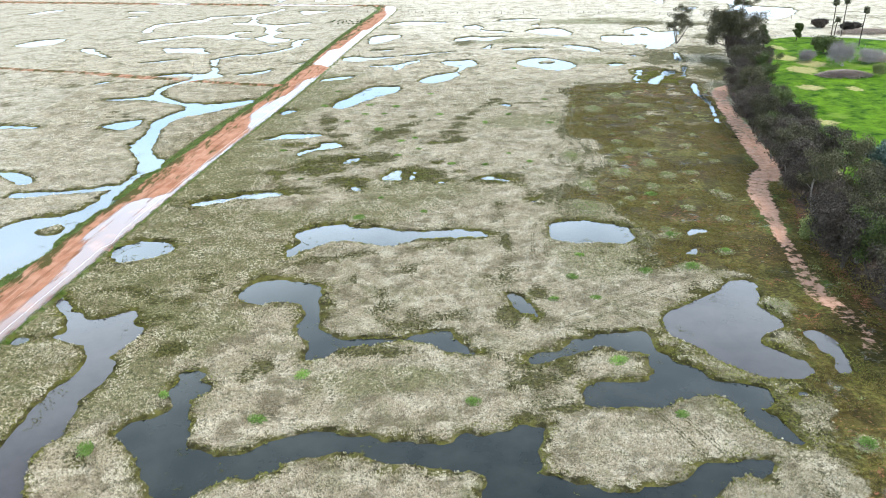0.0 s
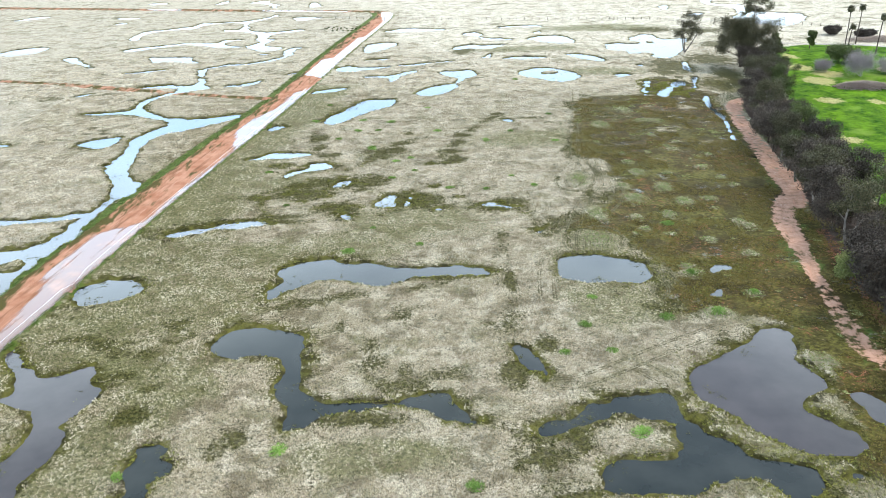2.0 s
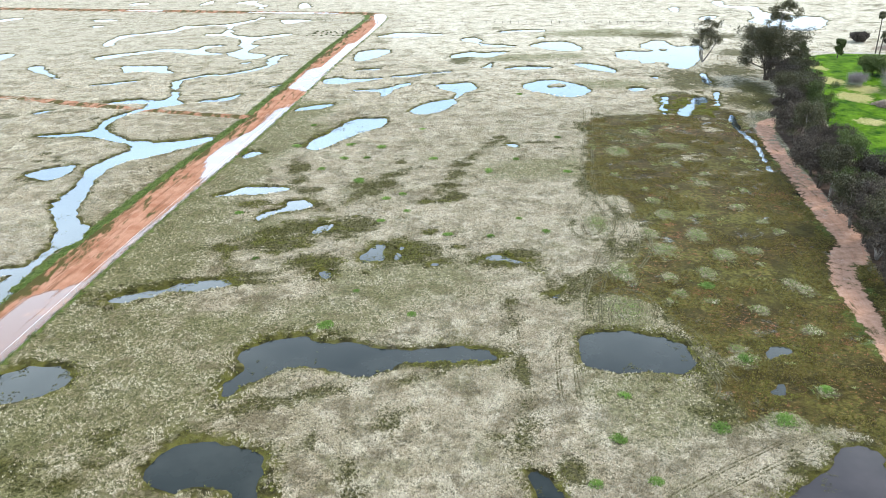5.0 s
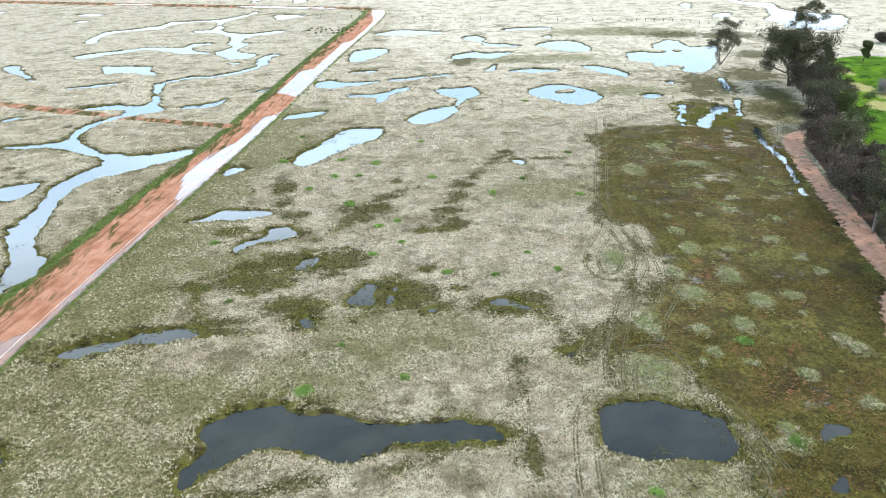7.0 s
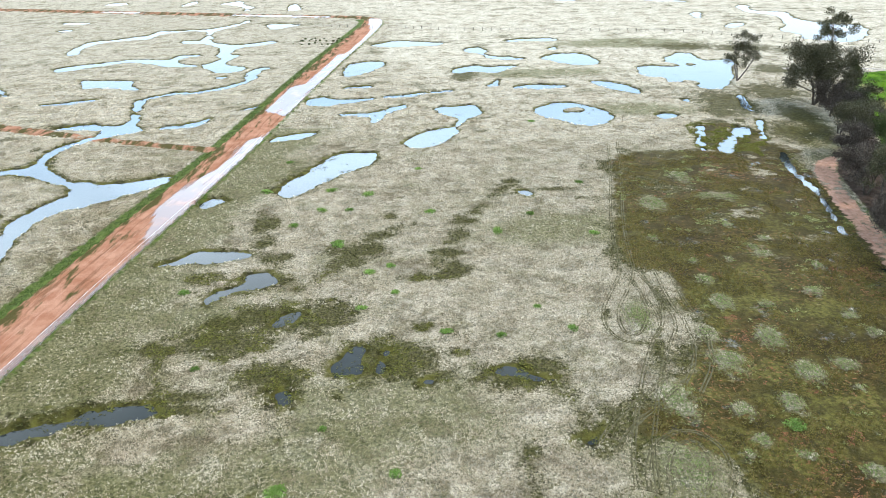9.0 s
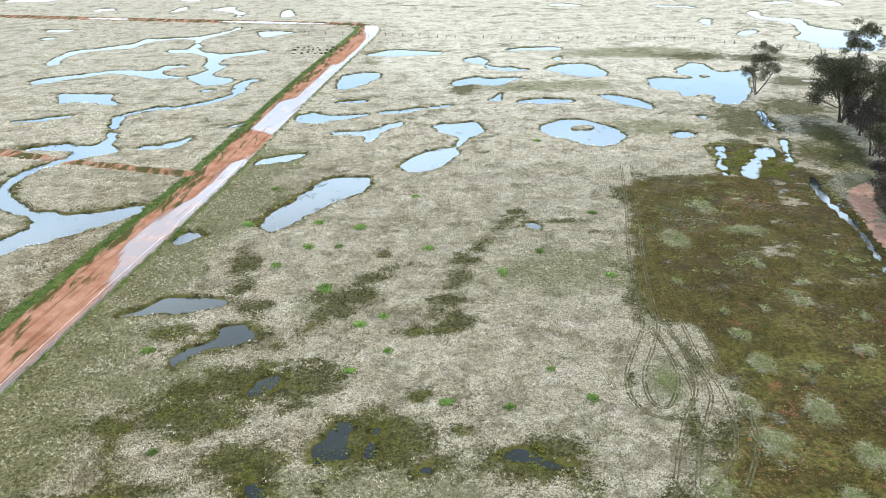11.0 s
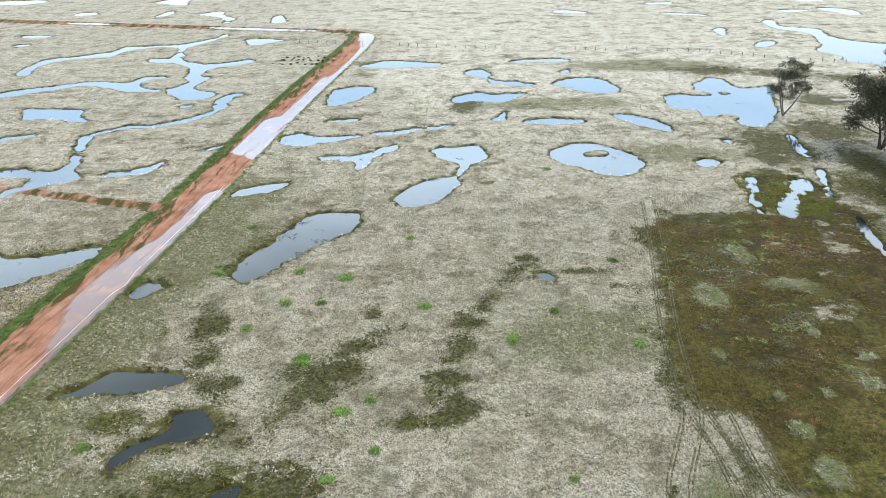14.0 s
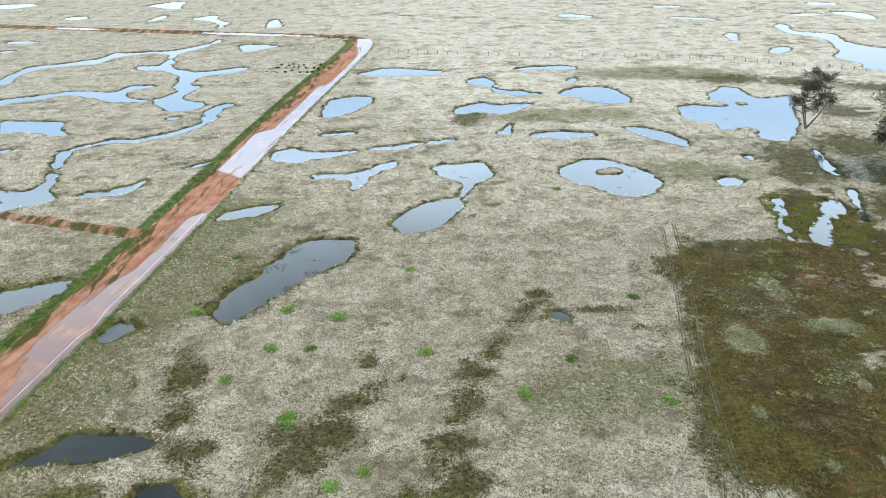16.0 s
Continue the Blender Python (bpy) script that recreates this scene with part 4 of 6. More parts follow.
# bunkers and worn spots in the mown green; broad greener stretches of the marsh
SANDY = [(99.5, 223.9, 3.1, 4.8), (97.9, 207.6, 3.6, 4.2), (104.1, 215.3, 3.8, 3.8), (103.5, 239.7, 2.0, 3.7), (90.4, 186.4, 2.7, 2.9), (100.5, 184.8, 1.6, 2.3), (80.4, 156.0, 2.0, 2.5)]
GREENISH = [(-34, 98, 14, 13), (-30, 78, 8, 9), (-38, 112, 9, 9), (19, 163, 11, 7), (22, 92, 8, 7), (-40, 88, 9, 22), (-38, 128, 7, 18), (-34, 66, 9, 8), (31, 66, 9, 10), (21, 110, 7, 10), (-5, 66, 9, 3), (-30, 190, 10, 9), (-2, 120, 12, 8), (-25, 108, 12, 6), (-38, 104, 8, 9), (-12, 112, 9, 5), (-28, 138, 8, 6), (74, 200, 4, 16), (70, 186, 3, 10), (78, 214, 4, 9), (45, 225, 14, 6), (30, 262, 18, 6), (60, 300, 25, 7)]

xs_half = spaced((0, 0.56), (52, 0.56), (90, 0.8), (190, 1.7), (330, 5), (900, 60), (3600, 500))
XS = np.concatenate([-xs_half[:0:-1], xs_half])
YS = np.concatenate([[-3000, -1200, -500, -200, -80, -20, 10, 28], spaced((38, 0.54), (140, 0.54), (240, 0.85), (330, 1.2), (470, 2.4), (900, 40), (4600, 500))])
GX, GY = np.meshgrid(XS, YS)


def window(x0, x1, y0, y1):
    i0, i1 = np.searchsorted(XS, (x0, x1))
    j0, j1 = np.searchsorted(YS, (y0, y1))
    return slice(max(j0 - 1, 0), j1 + 1), slice(max(i0 - 1, 0), i1 + 1)


def around(line, margin):
    p = np.array([q[:2] for q in line])
    return window(p[:, 0].min() - margin, p[:, 0].max() + margin, p[:, 1].min() - margin, p[:, 1].max() + margin)


def field_of(line, margin=9.0, ring=False):
    """Distance over the whole grid, worked out only near the line."""
    f = np.full(GX.shape, 99.0)
    w = around(line, margin)
    f[w] = (to_ring if ring else to_line)(GX[w], GY[w], np.array(line, float))
    return f


ragged = 0.40 * wavy(GX, GY, 1.7, 3) + 0.34 * wavy(GX, GY, 0.9, 4) + 0.22 * wavy(GX, GY, 4.0, 5)
SHORE = np.full(GX.shape, 60.0)
for kind, form, line in WATERS:
    w = around(line, 8)
    d = (to_ring if form == "ring" else to_line)(GX[w], GY[w], line)
    SHORE[w] = np.minimum(SHORE[w], d)
for x, y, a, b in ISLANDS:
    w = window(x - a - 4, x + a + 4, y - b - 4, y + b + 4)
    e = (np.hypot((GX[w] - x) / a, (GY[w] - y) / b) - 1) * min(a, b)
    SHORE[w] = np.maximum(SHORE[w], -e)
SHORE = SHORE + ragged + 0.55 * wavy(GX, GY, 3.2, 6) * step_up(GY, 150, 230)

road = field_of(smooth_ring(MAIN_ROAD, 2, False), 14)
red = field_of(smooth_ring(RED_TRACK, 2, False))
lane = np.minimum(field_of(smooth_ring(TREE_PATH, 2, False)), field_of(smooth_ring(SIDE_PATH, 2, False)))
swamp = field_of(smooth_ring(SWAMP, 1), 8, True) + (1.6 * wavy(GX, GY, 5.0, 55) + 0.7 * wavy(GX, GY, 1.8, 56)) * np.where(GY < 150, 1.0, 0.4 + 1.6 * step_up(GY, 182, 194))
lawn = field_of(smooth_ring(LAWN, 1), 8, True)

relief = 0.05 * wavy(GX, GY, 2.3, 7) + 0.035 * wavy(GX, GY, 1.0, 8) + 0.12 * wavy(GX, GY, 13.0, 9) + 0.10
near_path = step_up(np.minimum(road, lane), 0.2, 2.5)
GZ = relief * (0.25 + 0.75 * near_path) * np.where(GY > 600, 0, 1)
GZ -= 0.10 * step_up(-swamp, -0.5, 2.0)
HUMP = np.zeros(GX.shape)
for x, y, a, b in MOUNDS:
    w = window(x - 2 * a - 2, x + 2 * a + 2, y - 2 * b - 2, y + 2 * b + 2)
    e = np.hypot((GX[w] - x) / a, (GY[w] - y) / b)
    HUMP[w] = np.maximum(HUMP[w], 1 - step_up(e, 0.25, 1.6))
HUMP *= np.clip(0.95 + 0.3 * wavy(GX, GY, 1.1, 14) + 0.2 * wavy(GX, GY, 0.7, 16), 0, 1)
GZ += 0.36 * HUMP
BLOTS += [(77.6, 219.5, 4.5, 8), (76.7, 208.5, 3.5, 8), (31, 58, 2.2, 4.5), (24, 70, 2.2, 1.2), (12.2, 67.6, 1.5, 2.6), (-8, 71, 5, 1.2), (66, 230, 7, 12), (80, 238, 8, 9), (71, 206, 5, 8), (62, 222, 4, 6), (75, 293, 11, 5), (92, 290, 10, 5), (108, 283, 9, 4), (90, 262, 7, 6), (-77.9, 219.3, 4.8, 2.1)] + [(8.5, 64.5, 2.2, 1.8), (10.8, 60.2, 3.0, 0.9), (11.5, 83.7, 1.3, 1.9), (6.9, 59.0, 2.5, 0.8), (31.7, 82.8, 2.0, 1.3)]
BLOT = np.zeros(GX.shape)
for x, y, a, b in BLOTS:
    w = window(x - 3 * a - 3, x + 3 * a + 3, y - 3 * b - 3, y + 3 * b + 3)
    e = np.hypot((GX[w] - x) / a, (GY[w] - y) / b) + 0.25 * wavy(GX[w], GY[w], 1.3, 12)
    BLOT[w] = np.maximum(BLOT[w], 1 - step_up(e + 0.3 * wavy(GX[w], GY[w], 0.9, 13), 0.3, 1.6))
# damp runnels: winding lines of dark wet ground (x, y, half-width)
RUNNELS = [
    [(1, 147, 1.6), (2.5, 156, 1.3), (4.5, 164, 1.5), (6.5, 169, 1.0), (10, 176, 0.8), (13, 181, 1.2), (15.5, 178, 0.9), (20, 178, 0.9), (25, 178.8, 0.5)],
    [(-15, 147, 1.2), (-12.5, 152, 1.6), (-10, 157, 1.5), (-7.5, 161, 1.5), (-5, 164, 0.8)],
    [(-27, 170, 0.6), (-25, 166, 1.6), (-24, 160, 1.3), (-22.5, 154, 1.2), (-20, 151, 0.8)],
    [(-30, 134, 0.8), (-25, 136.5, 1.8), (-19, 138.5, 2.2), (-13, 137.5, 2.4), (-9.5, 140, 0.6)],
    [(-20, 127, 1.2), (-15.5, 126, 1.8), (-14.8, 121, 1.0), (-14, 116, 0.6)],
    [(4, 127, 0.8), (9, 125, 1.5), (12, 126, 1.2), (14, 121, 0.9), (15.3, 115.5, 1.4), (17.5, 118, 0.8)],
    [(8.8, 114, 1.2), (8.6, 105, 0.7), (8.6, 99, 1.4), (8.8, 92, 0.9), (7.2, 85, 1.4), (8.6, 80, 1.6), (11.5, 77, 1.4), (16, 74.5, 0.9)],
    [(-36, 131, 0.7), (-30.5, 131.5, 1.4), (-28.5, 126, 1.1), (-27, 121.5, 0.8)],
    [(-45, 118, 0.7), (-40, 118.5, 0.9), (-33, 121, 0.9), (-24, 122.8, 0.9), (-18, 125, 0.8)],
    [(4.5, 71, 1.2), (6.5, 69, 1.2), (8.8, 66, 1.9), (10, 62.5, 1.6), (8.5, 60, 1.6)],
    [(-20, 71, 0.7), (-19, 68.5, 1.4), (-21, 66, 0.8)],
    [(-12, 107.5, 0.8), (-2, 104.5, 0.8), (6, 103, 0.8), (9, 101, 0.8)],
]
RUNNELS += [
    [(24.4, 146.8, 0.35), (21.7, 141.5, 0.35), (19.9, 136.6, 0.35), (20.3, 132.5, 0.35), (21.8, 131.0, 0.35), (24.1, 131.1, 0.35)],
    [(24.2, 141.4, 0.6), (25.0, 138.3, 0.6), (25.2, 133.7, 0.6), (24.6, 128.7, 0.6), (22.8, 124.2, 0.6), (20.8, 121.4, 0.6), (18.3, 119.2, 0.6), (15.7, 116.5, 0.6)],
    [(24.0, 125.6, 0.3), (21.4, 122.1, 0.3), (18.6, 116.4, 0.3), (18.4, 113.0, 0.3), (17.9, 109.4, 0.3)],
    [(19.0, 108.4, 0.35), (19.7, 111.9, 0.35), (21.2, 114.0, 0.35), (23.4, 114.9, 0.35), (25.0, 114.0, 0.35), (25.2, 111.2, 0.35), (25.2, 109.2, 0.35)],
    [(14.2, 116.5, 0.5), (13.7, 120.3, 0.5), (12.5, 123.8, 0.5)],
    [(26.1, 128.6, 0.8), (26.3, 123.3, 0.8), (26.5, 118.7, 0.8), (25.9, 115.6, 0.8)],
]
# a distant fence and its shadow, painted as one dark line on the ground
RUNNELS.append(FAR_FENCE_LINE)
for line in RUNNELS:
    p = smooth_ring(line, 2, False)
    w = around(p, 6)
    slim = min(1.0, max(q[2] for q in line))
    d = to_line(GX[w], GY[w], p) + 0.5 * wavy(GX[w], GY[w], 1.5, 18) + 0.35 * wavy(GX[w], GY[w], 0.8, 19)
    BLOT[w] = np.maximum(BLOT[w], np.clip(0.62 + 0.5 * wavy(GX[w], GY[w], 3.2, 20), 0.1, 0.95) * (1 - step_up(d + 0.6 * slim * wavy(GX[w], GY[w], 2.6, 23), -1.4 * slim, 1.5 * slim)))
# damp hollows everywhere, drawn out along the marsh
sx, sy = GX + 0.35 * GY, GY - 0.30 * GX
damp = wavy(sx, sy * 1.9, 7.0, 51) + 0.6 * wavy(sx, sy * 1.6, 3.0, 52) + 0.45 * wavy(GX, GY, 1.3, 53) + 0.5 * wavy(GX, GY * 1.6, 26.0, 54)
far = step_up(GY, 190, 260)
BLOT = np.maximum(BLOT, (0.75 - 0.25 * far) * step_up(damp, 0.72 - 0.12 * far, 1.45 - 0.2 * far) * (GY < 700))
fringe = 1 - step_up(swamp + 2.2 * wavy(GX, GY, 3.4, 96) + 1.2 * wavy(GX, GY, 1.2, 97), -0.5, 2.6)
BLOT = np.maximum(BLOT, 0.8 * fringe * (GX < 45)) * (1 - step_up(HUMP, 0.05, 0.4))
GZ -= 0.05 * BLOT
GZ = np.maximum(GZ, 0.42 * (1 - step_up(road, -0.6, 3.2)))
LEVEL = -0.12
bed = LEVEL + np.where(SHORE > 0, 0.42, 0.30) * SHORE
GZ = np.where(road > 0.3, np.minimum(GZ, np.maximum(bed, -0.7)), GZ)

rim = np.exp(-np.maximum(SHORE, 0) / (0.95 + 1.5 * step_up(wavy(GX, GY, 9.0, 17), 0.15, 0.6))) * (SHORE < 8)
rim = np.where(GY > 200, np.exp(-np.maximum(SHORE, 0) / 0.7), rim)
road_y = [q[1] for q in MAIN_ROAD[:12]]
across = (GX - np.interp(GY, road_y, [q[0] for q in MAIN_ROAD[:12]])) / np.interp(GY, road_y, [q[2] for q in MAIN_ROAD[:12]])
puddle = step_up(across - np.interp(GY, [q[0] for q in SHEET], [q[1] for q in SHEET]) - 0.10, -0.3, 0.3) * (across < 1.1) * (GY < 353)


def blobs(rows, soft):
    f = np.zeros(GX.shape)
    for x, y, a, b in rows:
        w = window(x - 2 * a, x + 2 * a, y - 2 * b, y + 2 * b)
        f[w] = np.maximum(f[w], 1 - step_up(np.hypot((GX[w] - x) / a, (GY[w] - y) / b) + 0.3 * wavy(GX[w], GY[w], 0.6 * a, 24), 1 - soft, 1 + soft))
    return f


for x, y, a, b in CROSS_POOLS:
    w = window(x - 2 * a, x + 2 * a, y - 8, y + 8)
    puddle[w] = np.maximum(puddle[w], 1 - step_up(np.hypot((GX[w] - x) / a, (GY[w] - y + 0.235 * (GX[w] - x)) / b), 0.6, 1.2))
dirt = np.maximum.reduce([1 - step_up(road, -0.5, 0.4), (0.80 + 0.34 * wavy(GX, GY, 3.0, 58)) * (1 - step_up(red, -0.8, 0.7)), (1 - step_up(lane, -0.9, 0.7)) * (np.where(GY < 97, 0.60, 0.80) + 0.28 * wavy(GX, GY, 5.0, 57) + 0.16 * wavy(GX, GY, 1.4, 59))])
verge_side = across < 0
verge = (1 - step_up(road, 1.3, 2.8)) * step_up(road, -0.9, 0.1) * np.where(verge_side, 1.0, 0.5 * (1 - step_up(road, 0.3, 1.2))) * (GY < 352)
verge = np.maximum(verge, 0.5 * (1 - step_up(lane, 0.1, 2.0)) * step_up(wavy(GX, GY, 6, 21), 0.1, 0.7))
# paler northward: distance haze and low-angle brightness put into the grass colour
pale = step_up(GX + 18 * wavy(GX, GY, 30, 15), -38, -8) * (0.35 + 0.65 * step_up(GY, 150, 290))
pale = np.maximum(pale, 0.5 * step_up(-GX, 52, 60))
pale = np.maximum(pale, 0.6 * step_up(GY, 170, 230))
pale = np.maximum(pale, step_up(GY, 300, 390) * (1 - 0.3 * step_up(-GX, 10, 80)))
wet = 1 - step_up(swamp, -2.2, 1.1)
wet *= 1 - 0.9 * HUMP
wet *= 1 - 0.75 * step_up(GY, 138, 168) * step_up(wavy(GX + 0.4 * GY, 1.6 * GY, 4.5, 101) + 0.6 * wavy(GX, 1.8 * GY, 1.8, 102), 0.25, 0.85)
pale = np.maximum(pale, 0.5 * step_up(HUMP, 0.1, 0.6))
SOIL = np.stack([wet, dirt, 1 - step_up(lawn, -0.8, 0.8), puddle], -1)
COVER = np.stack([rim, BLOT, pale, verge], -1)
lane_x = np.interp(GY, [40, 70, 88, 108, 116, 125, 139, 158.7, 184, 190], [50.5, 50, 50.2, 52.8, 55.2, 57.2, 60.2, 63.5, 68.5, 71.5])
litter = step_up(GX - lane_x, 0.3, 1.6) * step_up(lawn, -0.5, 1.5) * (GY < 236) * (1 - step_up(GX - lane_x, 14, 18))
litter = litter * np.where(GY > 190, step_up(6 - lawn, 0, 3), 1.0)
roadside = np.where(across > 0, 1 - step_up(road + 4 * wavy(GX, GY, 9.0, 91), 4, 19), 0) * (GY < 215)
tint = np.maximum.reduce([blobs(GREENISH, 0.7), np.minimum(1.1 * roadside, 1), 0.5 * step_up(rim, 0.1, 0.5), 0.45 * step_up(HUMP, 0.1, 0.4) + 0.5 * step_up(HUMP, 0.6, 1.0)])
# third channel: where the near tufts' shade is painted on the ground
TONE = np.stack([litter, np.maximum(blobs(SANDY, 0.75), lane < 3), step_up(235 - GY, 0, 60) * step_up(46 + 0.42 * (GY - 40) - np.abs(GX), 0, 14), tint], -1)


def middle(line):
    q = sorted((p[1], p[0]) for p in line)
    return np.interp(GY, [a for a, b in q], [b for a, b in q])


beside = GX - np.where(GY < 122, middle(SIDE_PATH), middle(TREE_PATH))
LANE = np.repeat(np.where(np.abs(across) < 3, 3.7 * across, np.where(GX > 40, beside + 20, GX))[..., None], 4, -1)


def grid_mesh(name, z, keep=None):
    ny, nx = z.shape
    me = bpy.data.meshes.new(name)
    co = np.stack([GX, GY, z], -1).reshape(-1, 3).astype(np.float32)
    i = np.arange(ny * nx).reshape(ny, nx)
    quads = np.stack([i[:-1, :-1], i[:-1, 1:], i[1:, 1:], i[1:, :-1]], -1).reshape(-1, 4)
    fill_mesh(me, co, quads)
    return me


def fill_mesh(me, co, faces):
    """Vertices and same-sized faces straight from arrays."""
    k = faces.shape[1]
    me.vertices.add(len(co))
    me.vertices.foreach_set("co", np.ascontiguousarray(co, np.float32).ravel())
    me.loops.add(faces.size)
    me.loops.foreach_set("vertex_index", np.ascontiguousarray(faces, np.int32).ravel())
    me.polygons.add(len(faces))
    me.polygons.foreach_set("loop_start", np.arange(0, faces.size, k, dtype=np.int32))
    me.update(calc_edges=True)
    me.validate()


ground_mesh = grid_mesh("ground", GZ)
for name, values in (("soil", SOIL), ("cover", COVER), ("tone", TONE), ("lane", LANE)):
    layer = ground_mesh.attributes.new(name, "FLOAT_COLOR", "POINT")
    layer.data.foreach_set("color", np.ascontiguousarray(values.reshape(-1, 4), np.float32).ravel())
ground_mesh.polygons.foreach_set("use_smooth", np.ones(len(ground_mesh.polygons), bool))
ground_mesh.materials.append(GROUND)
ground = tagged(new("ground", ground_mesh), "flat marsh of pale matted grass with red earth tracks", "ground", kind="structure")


def at(field, x, y):
    """A field's value at the grid line nearest to the points."""
    i = np.clip(np.searchsorted(XS, x), 1, len(XS) - 1)
    i = np.where(np.abs(XS[i - 1] - x) < np.abs(XS[i] - x), i - 1, i)
    j = np.clip(np.searchsorted(YS, y), 1, len(YS) - 1)
    j = np.where(np.abs(YS[j - 1] - y) < np.abs(YS[j] - y), j - 1, j)
    return field[j, i]


def height(x, y):
    return float(at(GZ, np.array([x]), np.array([y]))[0])


# each water body is a level sheet that ends under its bank
WATER_LABELS = {"pond": "still shallow marsh pond with a grassy bank", "creek": "winding marsh creek of still dark water", "muddy_pond": "still silty grey pond beside the flooded flat", "muddy_creek": "silty grey-violet marsh creek", "ditch": "narrow water-filled ditch beside the earth path"}
for number, (kind, form, line) in enumerate(WATERS):
    far = line[:, 1].mean()
    cell = 0.6 if far < 120 else 0.9 if far < 220 else 1.5
    reach = line[:, 2].max() if form == "line" else 0
    x = np.arange(line[:, 0].min() - reach - 3, line[:, 0].max() + reach + 3, cell)
    y = np.arange(line[:, 1].min() - reach - 3, line[:, 1].max() + reach + 3, cell)
    cx, cy = np.meshgrid(x + cell / 2, y + cell / 2)
    keep = (to_ring if form == "ring" else to_line)(cx, cy, line) < 1.1 + cell * 0.5
    j, i = np.nonzero(keep)
    nx = len(x) + 1
    corner = np.stack([j * nx + i, j * nx + i + 1, (j + 1) * nx + i + 1, (j + 1) * nx + i], 1)
    used, faces = np.unique(corner, return_inverse=True)
    co = np.stack([x[0] + (used % nx) * cell, y[0] + (used // nx) * cell, np.full(len(used), LEVEL - 0.0006 * (number % 61))], 1)
    me = bpy.data.meshes.new(kind)
    fill_mesh(me, co, faces.reshape(-1, 4))
    me.materials.append(MUDDY if "muddy" in kind else WATER)
    tagged(new(kind, me), WATER_LABELS[kind], "water", kind="structure")


# ---- grass: loose tufts, uncountable ----
def tuft_cloud(name, x, y, z, size, tall, blades, material, label, seed, slim=1.0):
    """One mesh of many tufts: each a spray of slim blades round one root."""
    rng = np.random.RandomState(seed)
    n = len(x)
    turn = rng.rand(n, blades) * 1.2 + np.arange(blades) * (2 * np.pi / blades) + rng.rand(n, 1) * 6.3
    reach = size[:, None] * (0.35 + 0.8 * rng.rand(n, blades))
    rise = tall[:, None] * (0.4 + 0.8 * rng.rand(n, blades))
    wide = slim * (0.035 + 0.16 * size[:, None] * rng.rand(n, blades))
    c, s = np.cos(turn), np.sin(turn)
    off = 0.45 * size[:, None] * rng.rand(n, blades)
    bx, by, bz = x[:, None] + off * c, y[:, None] + off * s, np.broadcast_to(z[:, None] - 0.02, (n, blades))
    left = np.stack([bx - wide * s, by + wide * c, bz], -1)
    right = np.stack([bx + wide * s, by - wide * c, bz], -1)
    tip = np.stack([bx + reach * c, by + reach * s, z[:, None] + rise], -1)
    co = np.stack([left, right, tip], 2).reshape(-1, 3)
    me = bpy.data.meshes.new(name)
    fill_mesh(me, co, np.arange(3 * n * blades).reshape(-1, 3))
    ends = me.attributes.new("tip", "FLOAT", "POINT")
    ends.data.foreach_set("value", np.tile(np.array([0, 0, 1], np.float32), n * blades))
    me.materials.append(material)
    return tagged(new(name, me), label, "grass", kind="stuff")


rng = np.random.RandomState(11)


def scatter(n, x0, x1, y0, y1):
    return x0 + (x1 - x0) * rng.rand(n), y0 + (y1 - y0) * rng.rand(n)


def sown(n, box, keep):
    x, y = scatter(n, *box)
    ok = keep(x, y)
    return x[ok], y[ok], at(GZ, x[ok], y[ok])


def is_dry(x, y):
    f = lambda a: at(a, x, y)
    clump = wavy(x, y, 0.8, 31) + 0.8 * wavy(x, y, 4.0, 32) + 0.4
    chance = rng.rand(len(x))
    bare = (f(rim) > 0.55 + 0.35 * chance) | (f(SHORE) < 0.35) | (f(dirt) > 0.25) | (f(wet) > 0.35) | (f(lawn) < 1) | (f(litter) > 0.3) | (f(verge) > 0.2)
    bare |= (0.9 * f(BLOT) > 0.1 + 0.7 * chance) | (f(tint) * 0.75 > rng.rand(len(x)))
    fade = step_up(300 - y, 0, 95) * step_up(46 + 0.42 * (y - 40) - np.abs(x), 0, 14)
    return ~bare & (clump > -0.75 + 0.8 * chance) & (rng.rand(len(x)) < fade)


x, y, z = sown(260000, (-60, 60, 44, 120), is_dry)
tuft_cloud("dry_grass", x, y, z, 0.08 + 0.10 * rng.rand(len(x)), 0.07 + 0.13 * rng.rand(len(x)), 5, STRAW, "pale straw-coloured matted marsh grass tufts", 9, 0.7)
x, y, z = sown(360000, (-95, 75, 44, 205), is_dry)
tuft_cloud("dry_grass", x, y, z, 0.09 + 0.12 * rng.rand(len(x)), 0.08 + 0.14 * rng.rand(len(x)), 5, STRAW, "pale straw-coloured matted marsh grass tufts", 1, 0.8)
x, y, z = sown(60000, (-120, 120, 205, 300), is_dry)
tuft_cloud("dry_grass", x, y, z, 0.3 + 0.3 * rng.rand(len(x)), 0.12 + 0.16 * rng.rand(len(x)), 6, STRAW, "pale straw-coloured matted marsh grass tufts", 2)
x, y, z = sown(110000, (-90, 70, 44, 200), lambda x, y: (at(SHORE, x, y) > 0.1) & (at(SHORE, x, y) < 0.2 + 1.3 * rng.rand(len(x))) & (at(dirt, x, y) < 0.3) & (np.abs(x) < 34 + 0.42 * (y - 40)))
tuft_cloud("bank_grass", x, y, z, 0.12 + 0.16 * rng.rand(len(x)), 0.03 + 0.08 * rng.rand(len(x)), 8, RIMGRASS, "dark olive grass fringing the water's edge", 3)
